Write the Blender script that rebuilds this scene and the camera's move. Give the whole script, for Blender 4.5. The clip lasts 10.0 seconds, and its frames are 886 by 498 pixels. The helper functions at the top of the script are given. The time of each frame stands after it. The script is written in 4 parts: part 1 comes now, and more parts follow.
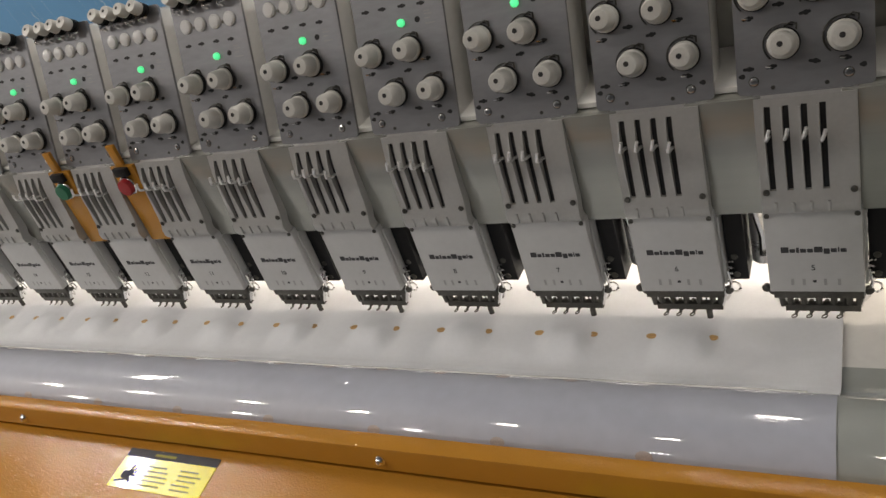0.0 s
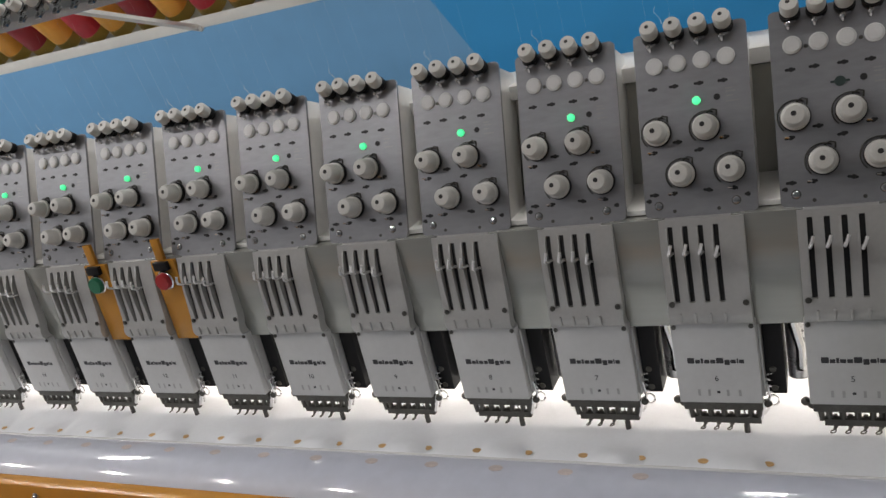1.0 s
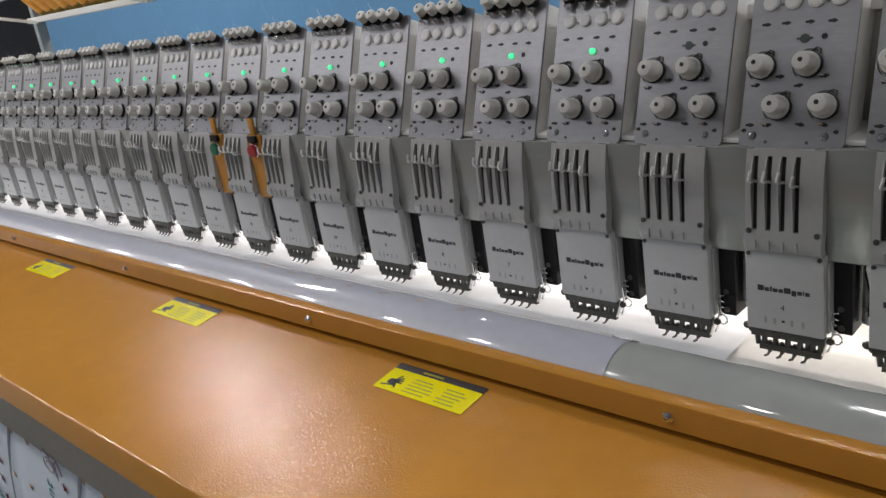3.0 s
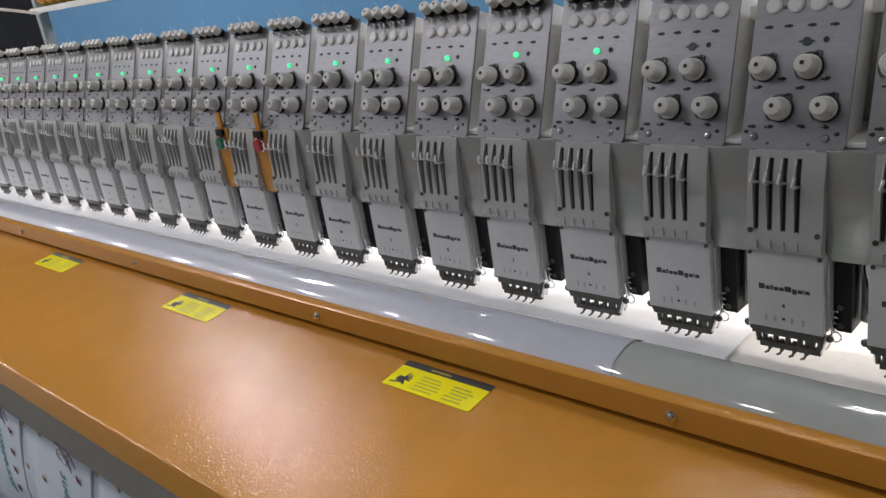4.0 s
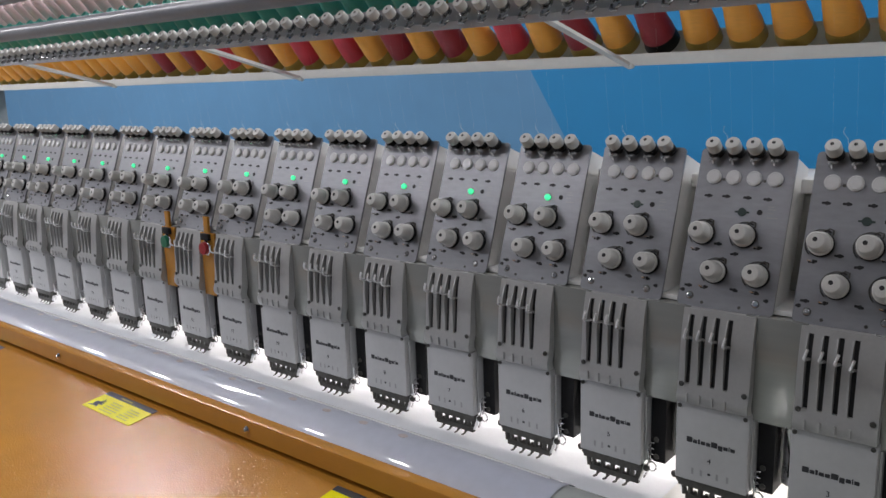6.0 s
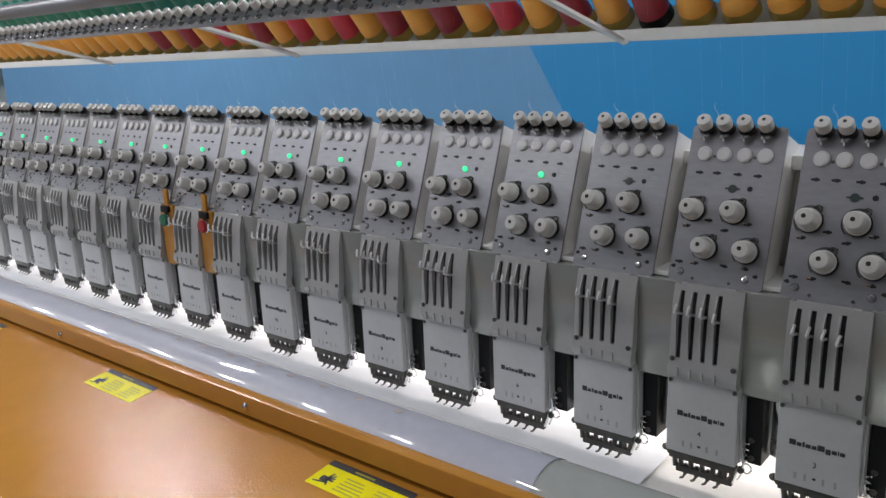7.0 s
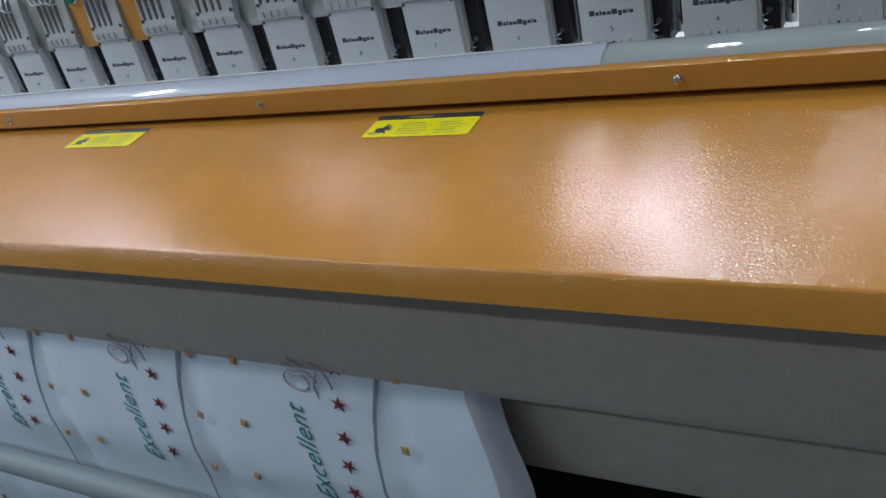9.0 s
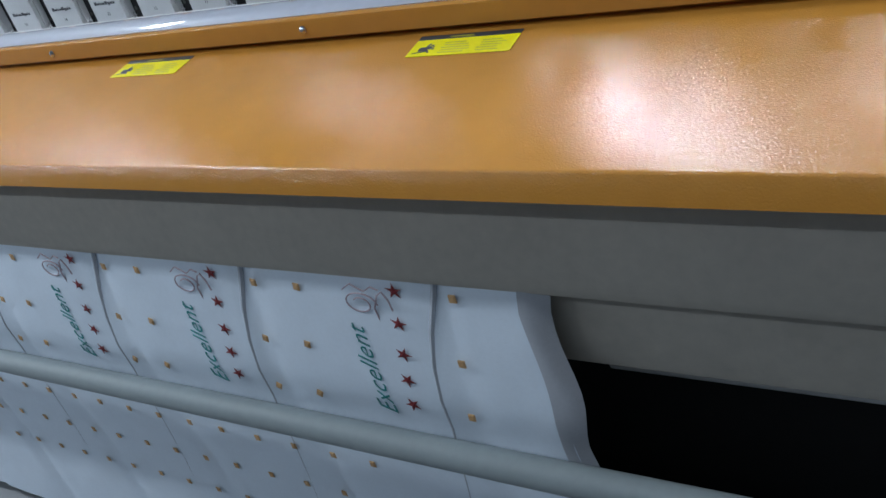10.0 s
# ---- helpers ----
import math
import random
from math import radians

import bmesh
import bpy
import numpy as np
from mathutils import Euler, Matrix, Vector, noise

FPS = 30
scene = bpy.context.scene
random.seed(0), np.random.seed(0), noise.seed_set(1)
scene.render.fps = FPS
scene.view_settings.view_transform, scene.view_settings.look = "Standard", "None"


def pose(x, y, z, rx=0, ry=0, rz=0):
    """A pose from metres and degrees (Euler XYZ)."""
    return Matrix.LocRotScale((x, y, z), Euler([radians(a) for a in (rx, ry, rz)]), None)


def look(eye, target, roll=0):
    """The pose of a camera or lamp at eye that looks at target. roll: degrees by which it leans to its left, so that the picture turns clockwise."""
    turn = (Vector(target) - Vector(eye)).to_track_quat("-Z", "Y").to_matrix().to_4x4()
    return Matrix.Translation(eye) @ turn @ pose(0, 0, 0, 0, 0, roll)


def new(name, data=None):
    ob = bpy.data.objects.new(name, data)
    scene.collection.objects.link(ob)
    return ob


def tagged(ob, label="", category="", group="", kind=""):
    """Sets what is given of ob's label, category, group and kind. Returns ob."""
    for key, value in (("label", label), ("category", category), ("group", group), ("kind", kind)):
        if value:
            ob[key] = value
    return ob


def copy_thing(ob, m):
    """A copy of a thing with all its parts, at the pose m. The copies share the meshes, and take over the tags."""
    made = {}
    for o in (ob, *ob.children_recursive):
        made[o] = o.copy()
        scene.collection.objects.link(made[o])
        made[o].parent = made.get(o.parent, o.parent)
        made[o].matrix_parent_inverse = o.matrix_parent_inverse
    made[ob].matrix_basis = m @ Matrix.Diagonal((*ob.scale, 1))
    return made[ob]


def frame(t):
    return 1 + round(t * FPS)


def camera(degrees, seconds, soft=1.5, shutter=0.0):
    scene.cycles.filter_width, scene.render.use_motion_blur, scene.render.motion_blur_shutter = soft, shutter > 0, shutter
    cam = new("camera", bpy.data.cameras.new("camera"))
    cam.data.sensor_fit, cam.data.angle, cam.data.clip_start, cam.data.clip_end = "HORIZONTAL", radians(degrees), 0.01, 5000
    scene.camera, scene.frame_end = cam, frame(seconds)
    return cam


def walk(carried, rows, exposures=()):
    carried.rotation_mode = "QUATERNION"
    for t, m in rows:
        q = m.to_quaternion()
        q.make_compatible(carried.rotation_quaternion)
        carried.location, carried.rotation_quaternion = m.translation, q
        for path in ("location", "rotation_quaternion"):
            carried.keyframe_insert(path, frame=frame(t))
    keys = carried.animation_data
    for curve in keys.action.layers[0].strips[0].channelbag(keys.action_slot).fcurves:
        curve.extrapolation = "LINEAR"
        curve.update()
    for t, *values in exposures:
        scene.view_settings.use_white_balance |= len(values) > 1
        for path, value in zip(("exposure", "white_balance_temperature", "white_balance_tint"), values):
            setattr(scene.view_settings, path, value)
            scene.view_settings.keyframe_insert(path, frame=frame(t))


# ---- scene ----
cam = camera(57.5, 10.0)
PATH = [
    (0, (0.056, -0.86, 1.573), (-0.888, 0.57, 0.541), -20.2),
    (0.5, (0.023, -0.915, 1.548), (-0.92, 0.615, 0.672), -16.0),
    (1, (-0.022, -0.975, 1.514), (-0.881, 0.708, 0.86), -13.5),
    (1.3, (0.009, -1.011, 1.442), (-0.925, 0.666, 0.88), -14.0),
    (1.5, (0.072, -1.041, 1.402), (-1.017, 0.569, 0.932), -14.2),
    (1.6, (0.115, -1.052, 1.396), (-1.071, 0.491, 0.932), -12.9),
    (1.8, (0.194, -1.07, 1.389), (-1.112, 0.348, 0.855), -9.1),
    (2, (0.297, -1.06, 1.404), (-1.078, 0.285, 0.858), -9.1),
    (2.5, (0.443, -1.045, 1.431), (-0.907, 0.295, 0.813), -8.8),
    (3, (0.516, -1.041, 1.44), (-0.827, 0.296, 0.802), -9.1),
    (4.5, (0.52, -1.064, 1.484), (-0.808, 0.266, 0.799), -8.8),
    (5, (0.515, -1.072, 1.501), (-0.756, 0.404, 1.046), -3.9),
    (5.5, (0.51, -1.075, 1.481), (-0.739, 0.436, 1.082), -2.1),
    (7, (0.532, -1.075, 1.493), (-0.711, 0.418, 1.02), -2.3),
    (7.5, (0.515, -1.102, 1.45), (-0.711, 0.355, 0.838), -4.3),
    (7.6, (0.5, -1.11, 1.426), (-0.725, 0.327, 0.767), -6.3),
    (7.7, (0.494, -1.128, 1.405), (-0.721, 0.296, 0.699), -6.3),
    (8, (0.464, -1.164, 1.352), (-0.72, 0.238, 0.558), -9.8),
    (8.2, (0.443, -1.18, 1.341), (-0.7, 0.244, 0.526), -10.5),
    (8.5, (0.422, -1.173, 1.333), (-0.66, 0.289, 0.5), -13.6),
    (8.7, (0.388, -1.208, 1.322), (-0.617, 0.291, 0.46), -13.8),
    (9, (0.372, -1.233, 1.288), (-0.606, 0.252, 0.373), -14.2),
    (9.5, (0.365, -1.27, 1.278), (-0.597, 0.18, 0.292), -14.8),
    (10, (0.36, -1.312, 1.301), (-0.622, 0.084, 0.258), -16.3),
]
walk(cam, [(t, look(eye, target, roll)) for t, eye, target, roll in PATH],
     [(0, -0.52, 8000, 16), (1, -0.36, 7350, 16), (2.5, -0.40, 7150, 16), (5.5, -0.38, 6850, 18), (7.3, -0.24, 6800, 16), (8, -0.20, 6350, 10), (9, -0.27, 6000, 8), (10, -0.10, 5900, 8)])

# ---- world and lights ----
PITCH = 0.15
X0, X1 = -3.1, 1.9
world = bpy.data.worlds.new("hall_world")
scene.world = world
world.use_nodes = True
world.node_tree.nodes["Background"].inputs[0].default_value = (0.75, 0.83, 1.0, 1)
world.node_tree.nodes["Background"].inputs[1].default_value = 0.25


def area(name, m, sx, sy, watts, colour):
    d = bpy.data.lights.new(name, "AREA")
    d.shape, d.size, d.size_y, d.energy, d.color = "RECTANGLE", sx, sy, watts, colour
    ob = new(name, d)
    ob.matrix_world = m
    return ob


# western lamps are boosted, and those at -7.6 added, to brighten the far heads
HALL_LAMPS_AND_FILLS = [(x, -3.2, 9.5 * k) for x, k in ((-7.6, 4.5), (-5.6, 2.6), (-3.9, 2.4), (-2.5, 1.7), (-1.0, 0.45), (0.6, 0.35), (2.5, 0.5))]
HALL_LAMPS_AND_FILLS += [(x, -1.4, 14 * k) for x, k in ((-7.6, 3.6), (-6.4, 1.8), (-5.4, 1.6), (-4.5, 1.5), (-3.7, 1.4), (-2.9, 1.2), (-2.2, 0.8), (-1.4, 0.32), (-0.7, 0.24), (0.1, 0.22), (0.9, 0.22), (2.0, 0.3), (3.0, 0.3))]
for lx, ly, lw in HALL_LAMPS_AND_FILLS:
    area("hall_lamp", pose(lx, ly, 3.48), 0.10, 0.12, lw, (0.93, 0.97, 1.0) if ly > -2 else (0.86, 0.93, 1.0))
# the last two are unseen fill lights, added to brighten the partition
for lx, ly, lw in ((-3.5, 0.5, 44), (-2.7, 2.1, 18), (-0.93, 2.2, 98), (0.2, 2.1, 18), (-0.3, 1.0, 24), (1.9, 0.7, 40)):
    area("booth_spot", pose(lx, ly, 3.4), 0.15, 0.55, lw, (0.90, 0.96, 1.0))
area("work_light", pose((X0 + X1) / 2, 0.020, 1.0585), X1 - X0 - 0.2, 0.014, 9.5, (1.0, 0.99, 0.96))
scene.view_settings.exposure = 0.0

# ---- materials ----


def mat(name, colour, rough=0.5, metal=0.0, vary=0.12, scale=30.0, bump=0.0, bump_scale=300.0, coat=0.0, emit=0.0, spec=0.5, aniso=None, alpha=1.0, rvary=0.1, transmission=0.0):
    m = bpy.data.materials.new(name)
    m.use_nodes = True
    nt = m.node_tree
    N, Lk = nt.nodes, nt.links
    b = N["Principled BSDF"]
    b.inputs["Roughness"].default_value = rough
    b.inputs["Metallic"].default_value = metal
    b.inputs["Specular IOR Level"].default_value = spec
    b.inputs["Coat Weight"].default_value = coat
    b.inputs["Coat Roughness"].default_value = 0.045
    b.inputs["Transmission Weight"].default_value = transmission
    b.inputs["Base Color"].default_value = (*colour, 1)
    tc = N.new("ShaderNodeTexCoord")
    geo = tc.outputs["Object"]
    if aniso:
        mp = N.new("ShaderNodeMapping")
        mp.inputs["Scale"].default_value = aniso
        Lk.new(geo, mp.inputs[0])
        geo = mp.outputs[0]
    if vary > 0:
        n1 = N.new("ShaderNodeTexNoise")
        n1.inputs["Scale"].default_value = scale
        n1.inputs["Detail"].default_value = 5
        n2 = N.new("ShaderNodeTexNoise")
        n2.inputs["Scale"].default_value = scale * 7.3
        n2.inputs["Detail"].default_value = 3
        Lk.new(geo, n1.inputs["Vector"])
        Lk.new(geo, n2.inputs["Vector"])
        mx = N.new("ShaderNodeMath")
        mx.operation = "ADD"
        Lk.new(n1.outputs[0], mx.inputs[0])
        Lk.new(n2.outputs[0], mx.inputs[1])
        ra = N.new("ShaderNodeMapRange")
        ra.inputs[1].default_value, ra.inputs[2].default_value = 0.6, 1.4
        ra.inputs[3].default_value, ra.inputs[4].default_value = 1 - vary, 1 + vary
        Lk.new(mx.outputs[0], ra.inputs[0])
        oi = N.new("ShaderNodeObjectInfo")
        rr = N.new("ShaderNodeMapRange")
        rr.inputs[3].default_value, rr.inputs[4].default_value = 1 - vary * 0.4, 1 + vary * 0.4
        Lk.new(oi.outputs["Random"], rr.inputs[0])
        mm = N.new("ShaderNodeMath")
        mm.operation = "MULTIPLY"
        Lk.new(ra.outputs[0], mm.inputs[0])
        Lk.new(rr.outputs[0], mm.inputs[1])
        vm = N.new("ShaderNodeVectorMath")
        vm.operation = "SCALE"
        vm.inputs[0].default_value = colour
        Lk.new(mm.outputs[0], vm.inputs["Scale"])
        Lk.new(vm.outputs[0], b.inputs["Base Color"])
        r2 = N.new("ShaderNodeMapRange")
        r2.inputs[1].default_value, r2.inputs[2].default_value = 0.6, 1.4
        r2.inputs[3].default_value, r2.inputs[4].default_value = max(0.02, rough - rvary * rough), min(1, rough + rvary * rough)
        Lk.new(mx.outputs[0], r2.inputs[0])
        Lk.new(r2.outputs[0], b.inputs["Roughness"])
    if bump > 0:
        nb = N.new("ShaderNodeTexNoise")
        nb.inputs["Scale"].default_value = bump_scale
        nb.inputs["Detail"].default_value = 2
        Lk.new(geo, nb.inputs["Vector"])
        bp = N.new("ShaderNodeBump")
        bp.inputs["Strength"].default_value = 1.0
        bp.inputs["Distance"].default_value = bump
        Lk.new(nb.outputs[0], bp.inputs["Height"])
        Lk.new(bp.outputs[0], b.inputs["Normal"])
    if emit > 0:
        b.inputs["Emission Color"].default_value = (*colour, 1)
        b.inputs["Emission Strength"].default_value = emit
    return m


def folds(m, scale, depth):
    """Adds broad soft puckers under the fine relief of a cloth material."""
    nt = m.node_tree
    N, Lk = nt.nodes, nt.links
    fine = N["Principled BSDF"].inputs["Normal"].links[0].from_node
    tc, nz, bp = N.new("ShaderNodeTexCoord"), N.new("ShaderNodeTexNoise"), N.new("ShaderNodeBump")
    nz.inputs["Scale"].default_value = scale
    nz.inputs["Detail"].default_value = 1.5
    nz.inputs["Distortion"].default_value = 0.6
    bp.inputs["Distance"].default_value = depth
    Lk.new(tc.outputs["Object"], nz.inputs["Vector"])
    Lk.new(nz.outputs[0], bp.inputs["Height"])
    Lk.new(bp.outputs[0], fine.inputs["Normal"])
    return m


def weave(m, scale, depth):
    """Adds woven ribs to a cloth material."""
    nt = m.node_tree
    N, Lk = nt.nodes, nt.links
    tc = N.new("ShaderNodeTexCoord")
    w1, w2 = N.new("ShaderNodeTexWave"), N.new("ShaderNodeTexWave")
    w1.bands_direction, w2.bands_direction = "X", "Z"
    for w in (w1, w2):
        w.inputs["Scale"].default_value = scale
        w.inputs["Distortion"].default_value = 0.8
        Lk.new(tc.outputs["Object"], w.inputs[0])
    a = N.new("ShaderNodeMath")
    Lk.new(w1.outputs[1], a.inputs[0])
    Lk.new(w2.outputs[1], a.inputs[1])
    bp = N.new("ShaderNodeBump")
    bp.inputs["Distance"].default_value = depth
    Lk.new(a.outputs[0], bp.inputs["Height"])
    Lk.new(bp.outputs[0], N["Principled BSDF"].inputs["Normal"])
    return m


PANEL = mat("brushed_aluminium_panel", (0.29, 0.295, 0.312), 0.31, 0.5, 0.12, 7, 0.00012, 34, aniso=(1, 1, 3))
STEEL = mat("satin_steel_sheet", (0.42, 0.43, 0.40), 0.20, 0.55, 0.06, 3, 0.00035, 9, aniso=(0.4, 1, 5))
COVER = mat("grey_painted_cover", (0.50, 0.505, 0.505), 0.30, 0.15, 0.05, 14)
FACE = mat("zinc_grey_slot_cover", (0.44, 0.44, 0.43), 0.38, 0.3, 0.06, 30, 0.00008, 500)
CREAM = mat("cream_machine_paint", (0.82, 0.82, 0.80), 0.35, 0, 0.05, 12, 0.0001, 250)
# beam paint with shade mixed into its colour, darker than the cream
SHADED_PAINT = mat("shaded_beam_paint", (0.55, 0.55, 0.50), 0.45, 0, 0.06, 10, 0.0001, 250)
KNOB = mat("grey_plastic_knob", (0.56, 0.56, 0.535), 0.30, 0, 0.08, 60)
CAP = mat("milky_plastic_cap", (0.66, 0.67, 0.67), 0.22, 0, 0.05, 60, coat=0.4)
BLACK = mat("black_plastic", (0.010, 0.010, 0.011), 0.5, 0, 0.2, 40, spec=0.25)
# near-black colour that stands for the shade inside slots and holes
HOLE_SHADE = mat("opening_shade", (0.02, 0.02, 0.021), 0.7, 0, 0.2, 60)
CHROME = mat("polished_chrome", (0.80, 0.80, 0.80), 0.12, 1.0, 0.06, 60)
GUN = mat("dark_gun_metal", (0.11, 0.108, 0.10), 0.32, 0.85, 0.25, 80, 0.00015, 300)
LEVER = mat("bright_lever_steel", (0.88, 0.88, 0.88), 0.28, 0.7, 0.04, 60)
LED_ON = mat("green_led_lit", (0.04, 1.0, 0.42), 0.3, 0, 0, emit=1.1)
LED_OFF = mat("green_led_unlit", (0.03, 0.05, 0.045), 0.3, 0, 0.1, 60)
INK = mat("black_print", (0.03, 0.03, 0.035), 0.5, 0, 0.1, 60)
INK_PALE = mat("grey_print", (0.33, 0.33, 0.33), 0.5, 0, 0.1, 60)
ORANGE = mat("orange_powder_coat", (0.50, 0.225, 0.034), 0.15, 0, 0.06, 5, 0.00040, 450, spec=0.5)
YELLOW = mat("yellow_sticker_film", (0.88, 0.80, 0.0), 0.25, 0, 0.04, 20, coat=0.3)
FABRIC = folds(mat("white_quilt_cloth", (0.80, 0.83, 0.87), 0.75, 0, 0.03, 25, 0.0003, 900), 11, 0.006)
# the same white cloth, with dimmer bluish light put into its colour
HANG_CLOTH = folds(mat("white_quilt_cloth_in_bluish_light", (0.68, 0.76, 0.85), 0.8, 0, 0.03, 25, 0.0004, 700), 8, 0.005)
FILM = mat("cloth_under_clear_film", (0.47, 0.50, 0.585), 0.42, 0, 0.07, 8, 0.00018, 18, coat=1.0)
FILM_BARE = mat("clear_film_on_grey_roller", (0.36, 0.39, 0.375), 0.42, 0, 0.06, 8, 0.0003, 18, coat=1.0)
CANVAS = weave(mat("grey_canvas", (0.49, 0.455, 0.39), 0.85, 0, 0.10, 9), 380, 0.00014)
PIPE = mat("grey_plastic_pipe", (0.25, 0.29, 0.30), 0.55, 0, 0.08, 12, 0.0002, 120)
PIPE_DARK = mat("dark_rack_pipe", (0.20, 0.21, 0.23), 0.35, 0.3, 0.1, 12)
WHITE_BAR = mat("white_rack_paint", (0.72, 0.73, 0.70), 0.4, 0, 0.05, 12)
ACRYLIC = mat("cloudy_acrylic_strip", (0.62, 0.64, 0.66), 0.12, 0, 0.05, 30, coat=0.5, transmission=0.35)
STITCH_RED = mat("dark_red_stitching", (0.20, 0.015, 0.02), 0.6, 0, 0.25, 200, 0.0004, 1500)
STITCH_GREEN = mat("dark_green_stitching", (0.03, 0.24, 0.24), 0.55, 0, 0.35, 200, 0.0004, 1500)
STITCH_PINK = mat("pale_mauve_stitching", (0.42, 0.34, 0.38), 0.6, 0, 0.25, 200)
STITCH_GOLD = mat("gold_stitching", (0.58, 0.36, 0.16), 0.55, 0, 0.3, 200, 0.0004, 1500)
SEAM = mat("grey_quilted_seam", (0.42, 0.45, 0.50), 0.8, 0, 0.15, 60)
THREADS = {
    "orange": mat("orange_thread", (0.92, 0.42, 0.06), 0.42, 0, 0.12, 60, 0.0006, 260, aniso=(1, 1, 9)),
    "red": mat("red_thread", (0.62, 0.035, 0.06), 0.38, 0, 0.15, 60, 0.0006, 260, aniso=(1, 1, 9)),
    "maroon": mat("dark_red_thread", (0.32, 0.02, 0.035), 0.38, 0, 0.15, 60, 0.0006, 260, aniso=(1, 1, 9)),
    "green": mat("teal_green_thread", (0.04, 0.33, 0.27), 0.3, 0, 0.15, 60, 0.0006, 260, aniso=(1, 1, 9)),
    "pink": mat("pale_pink_thread", (0.66, 0.50, 0.50), 0.3, 0, 0.1, 60, 0.0006, 260, aniso=(1, 1, 9)),
}
THREADS["crimson"] = THREADS["maroon"]
CORE = mat("olive_cone_base", (0.42, 0.30, 0.06), 0.5, 0, 0.1, 40)
YARN = mat("loose_thread", (0.75, 0.72, 0.65), 0.5, 0, 0)
BLUE_DEEP = mat("saturated_blue_wall", (0.001, 0.24, 0.53), 0.55, 0, 0.04, 1.5)
BLUE_PALE = mat("steel_blue_wall", (0.105, 0.29, 0.50), 0.55, 0, 0.06, 1.5)
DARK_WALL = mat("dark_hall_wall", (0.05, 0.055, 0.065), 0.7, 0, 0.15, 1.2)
# pale only to throw light back onto the far heads
BOUNCE_WALL = mat("pale_bounce_wall", (0.62, 0.63, 0.65), 0.7, 0, 0.08, 1.0)
HALL_WALL = mat("grey_hall_wall", (0.25, 0.26, 0.28), 0.8, 0, 0.08, 1.0)
FLOOR = mat("grey_hall_floor", (0.22, 0.23, 0.24), 0.45, 0, 0.15, 2.0, 0.0004, 40)
CEIL = mat("grey_hall_ceiling", (0.40, 0.41, 0.43), 0.8, 0, 0.08, 1.0)
FADED = mat("faded_print", (0.36, 0.33, 0.02), 0.5, 0, 0.1, 80)
RED_BUTTON = mat("red_push_button", (0.35, 0.02, 0.025), 0.3, 0, 0.05, 60)
GREEN_BUTTON = mat("green_push_button", (0.01, 0.15, 0.08), 0.3, 0, 0.05, 60)

# ---- building helpers ----
LEAN = math.atan(0.37)
PANEL_M = Matrix.Translation((0, -0.052, 1.185)) @ Matrix.Rotation(radians(90) - LEAN, 4, "X")


def on_panel(u, v, w=0.0):
    """Matrix of a spot on the leaning tension panel: x along it, y up it, z out of it."""
    return PANEL_M @ Matrix.Translation((u, v, w))


def on_front(x, z, y=-0.075):
    """Matrix of a spot on an upright face: x along, y up, z towards the operator."""
    return Matrix.Translation((x, y, z)) @ Matrix.Rotation(radians(90), 4, "X")


def box(bm, x0, x1, y0, y1, z0, z1, m=None, bevel=0.0, seg=2):
    b = bmesh.new()
    bmesh.ops.create_cube(b, size=1)
    for v in b.verts:
        v.co = Vector(((x0 + x1) / 2 + v.co.x * (x1 - x0), (y0 + y1) / 2 + v.co.y * (y1 - y0), (z0 + z1) / 2 + v.co.z * (z1 - z0)))
    if bevel > 0:
        bmesh.ops.bevel(b, geom=b.edges[:], offset=bevel, segments=seg, affect="EDGES", profile=0.6)
    merge(bm, b, m)


def merge(bm, b, m=None):
    if m is not None:
        b.transform(m)
    me = bpy.data.meshes.new("tmp")
    b.to_mesh(me)
    b.free()
    bm.from_mesh(me)
    bpy.data.meshes.remove(me)


def turned(bm, profile, m=None, seg=20, close=True):
    """A turned body: profile of (radius, height) along z."""
    b = bmesh.new()
    rings = []
    for r, h in profile:
        rings.append([b.verts.new((r * math.cos(2 * math.pi * i / seg), r * math.sin(2 * math.pi * i / seg), h)) for i in range(seg)])
    for a, c in zip(rings, rings[1:]):
        for i in range(seg):
            b.faces.new((a[i], a[(i + 1) % seg], c[(i + 1) % seg], c[i]))
    if close:
        b.faces.new(list(reversed(rings[0])))
        b.faces.new(rings[-1])
    merge(bm, b, m)


def rod(bm, points, r, seg=8, m=None):
    """A round rod through the points."""
    b = bmesh.new()
    pts = [Vector(p) for p in points]
    rings = []
    ref = Vector((0.31, 0.52, 0.79))
    for i, p in enumerate(pts):
        d = (pts[min(i + 1, len(pts) - 1)] - pts[max(i - 1, 0)]).normalized()
        a = d.cross(ref).normalized()
        c = d.cross(a)
        rings.append([b.verts.new(p + r * (a * math.cos(2 * math.pi * k / seg) + c * math.sin(2 * math.pi * k / seg))) for k in range(seg)])
    for a, c in zip(rings, rings[1:]):
        for k in range(seg):
            b.faces.new((a[k], a[(k + 1) % seg], c[(k + 1) % seg], c[k]))
    b.faces.new(list(reversed(rings[0])))
    b.faces.new(rings[-1])
    bmesh.ops.recalc_face_normals(b, faces=b.faces[:])
    merge(bm, b, m)


def extrude_profile(bm, outline, x0, x1):
    """A bar along x with a closed outline of (y, z)."""
    b = bmesh.new()
    a = [b.verts.new((x0, y, z)) for y, z in outline]
    c = [b.verts.new((x1, y, z)) for y, z in outline]
    n = len(outline)
    for i in range(n):
        b.faces.new((a[i], a[(i + 1) % n], c[(i + 1) % n], c[i]))
    b.faces.new(list(reversed(a)))
    b.faces.new(c)
    bmesh.ops.recalc_face_normals(b, faces=b.faces[:])
    merge(bm, b)


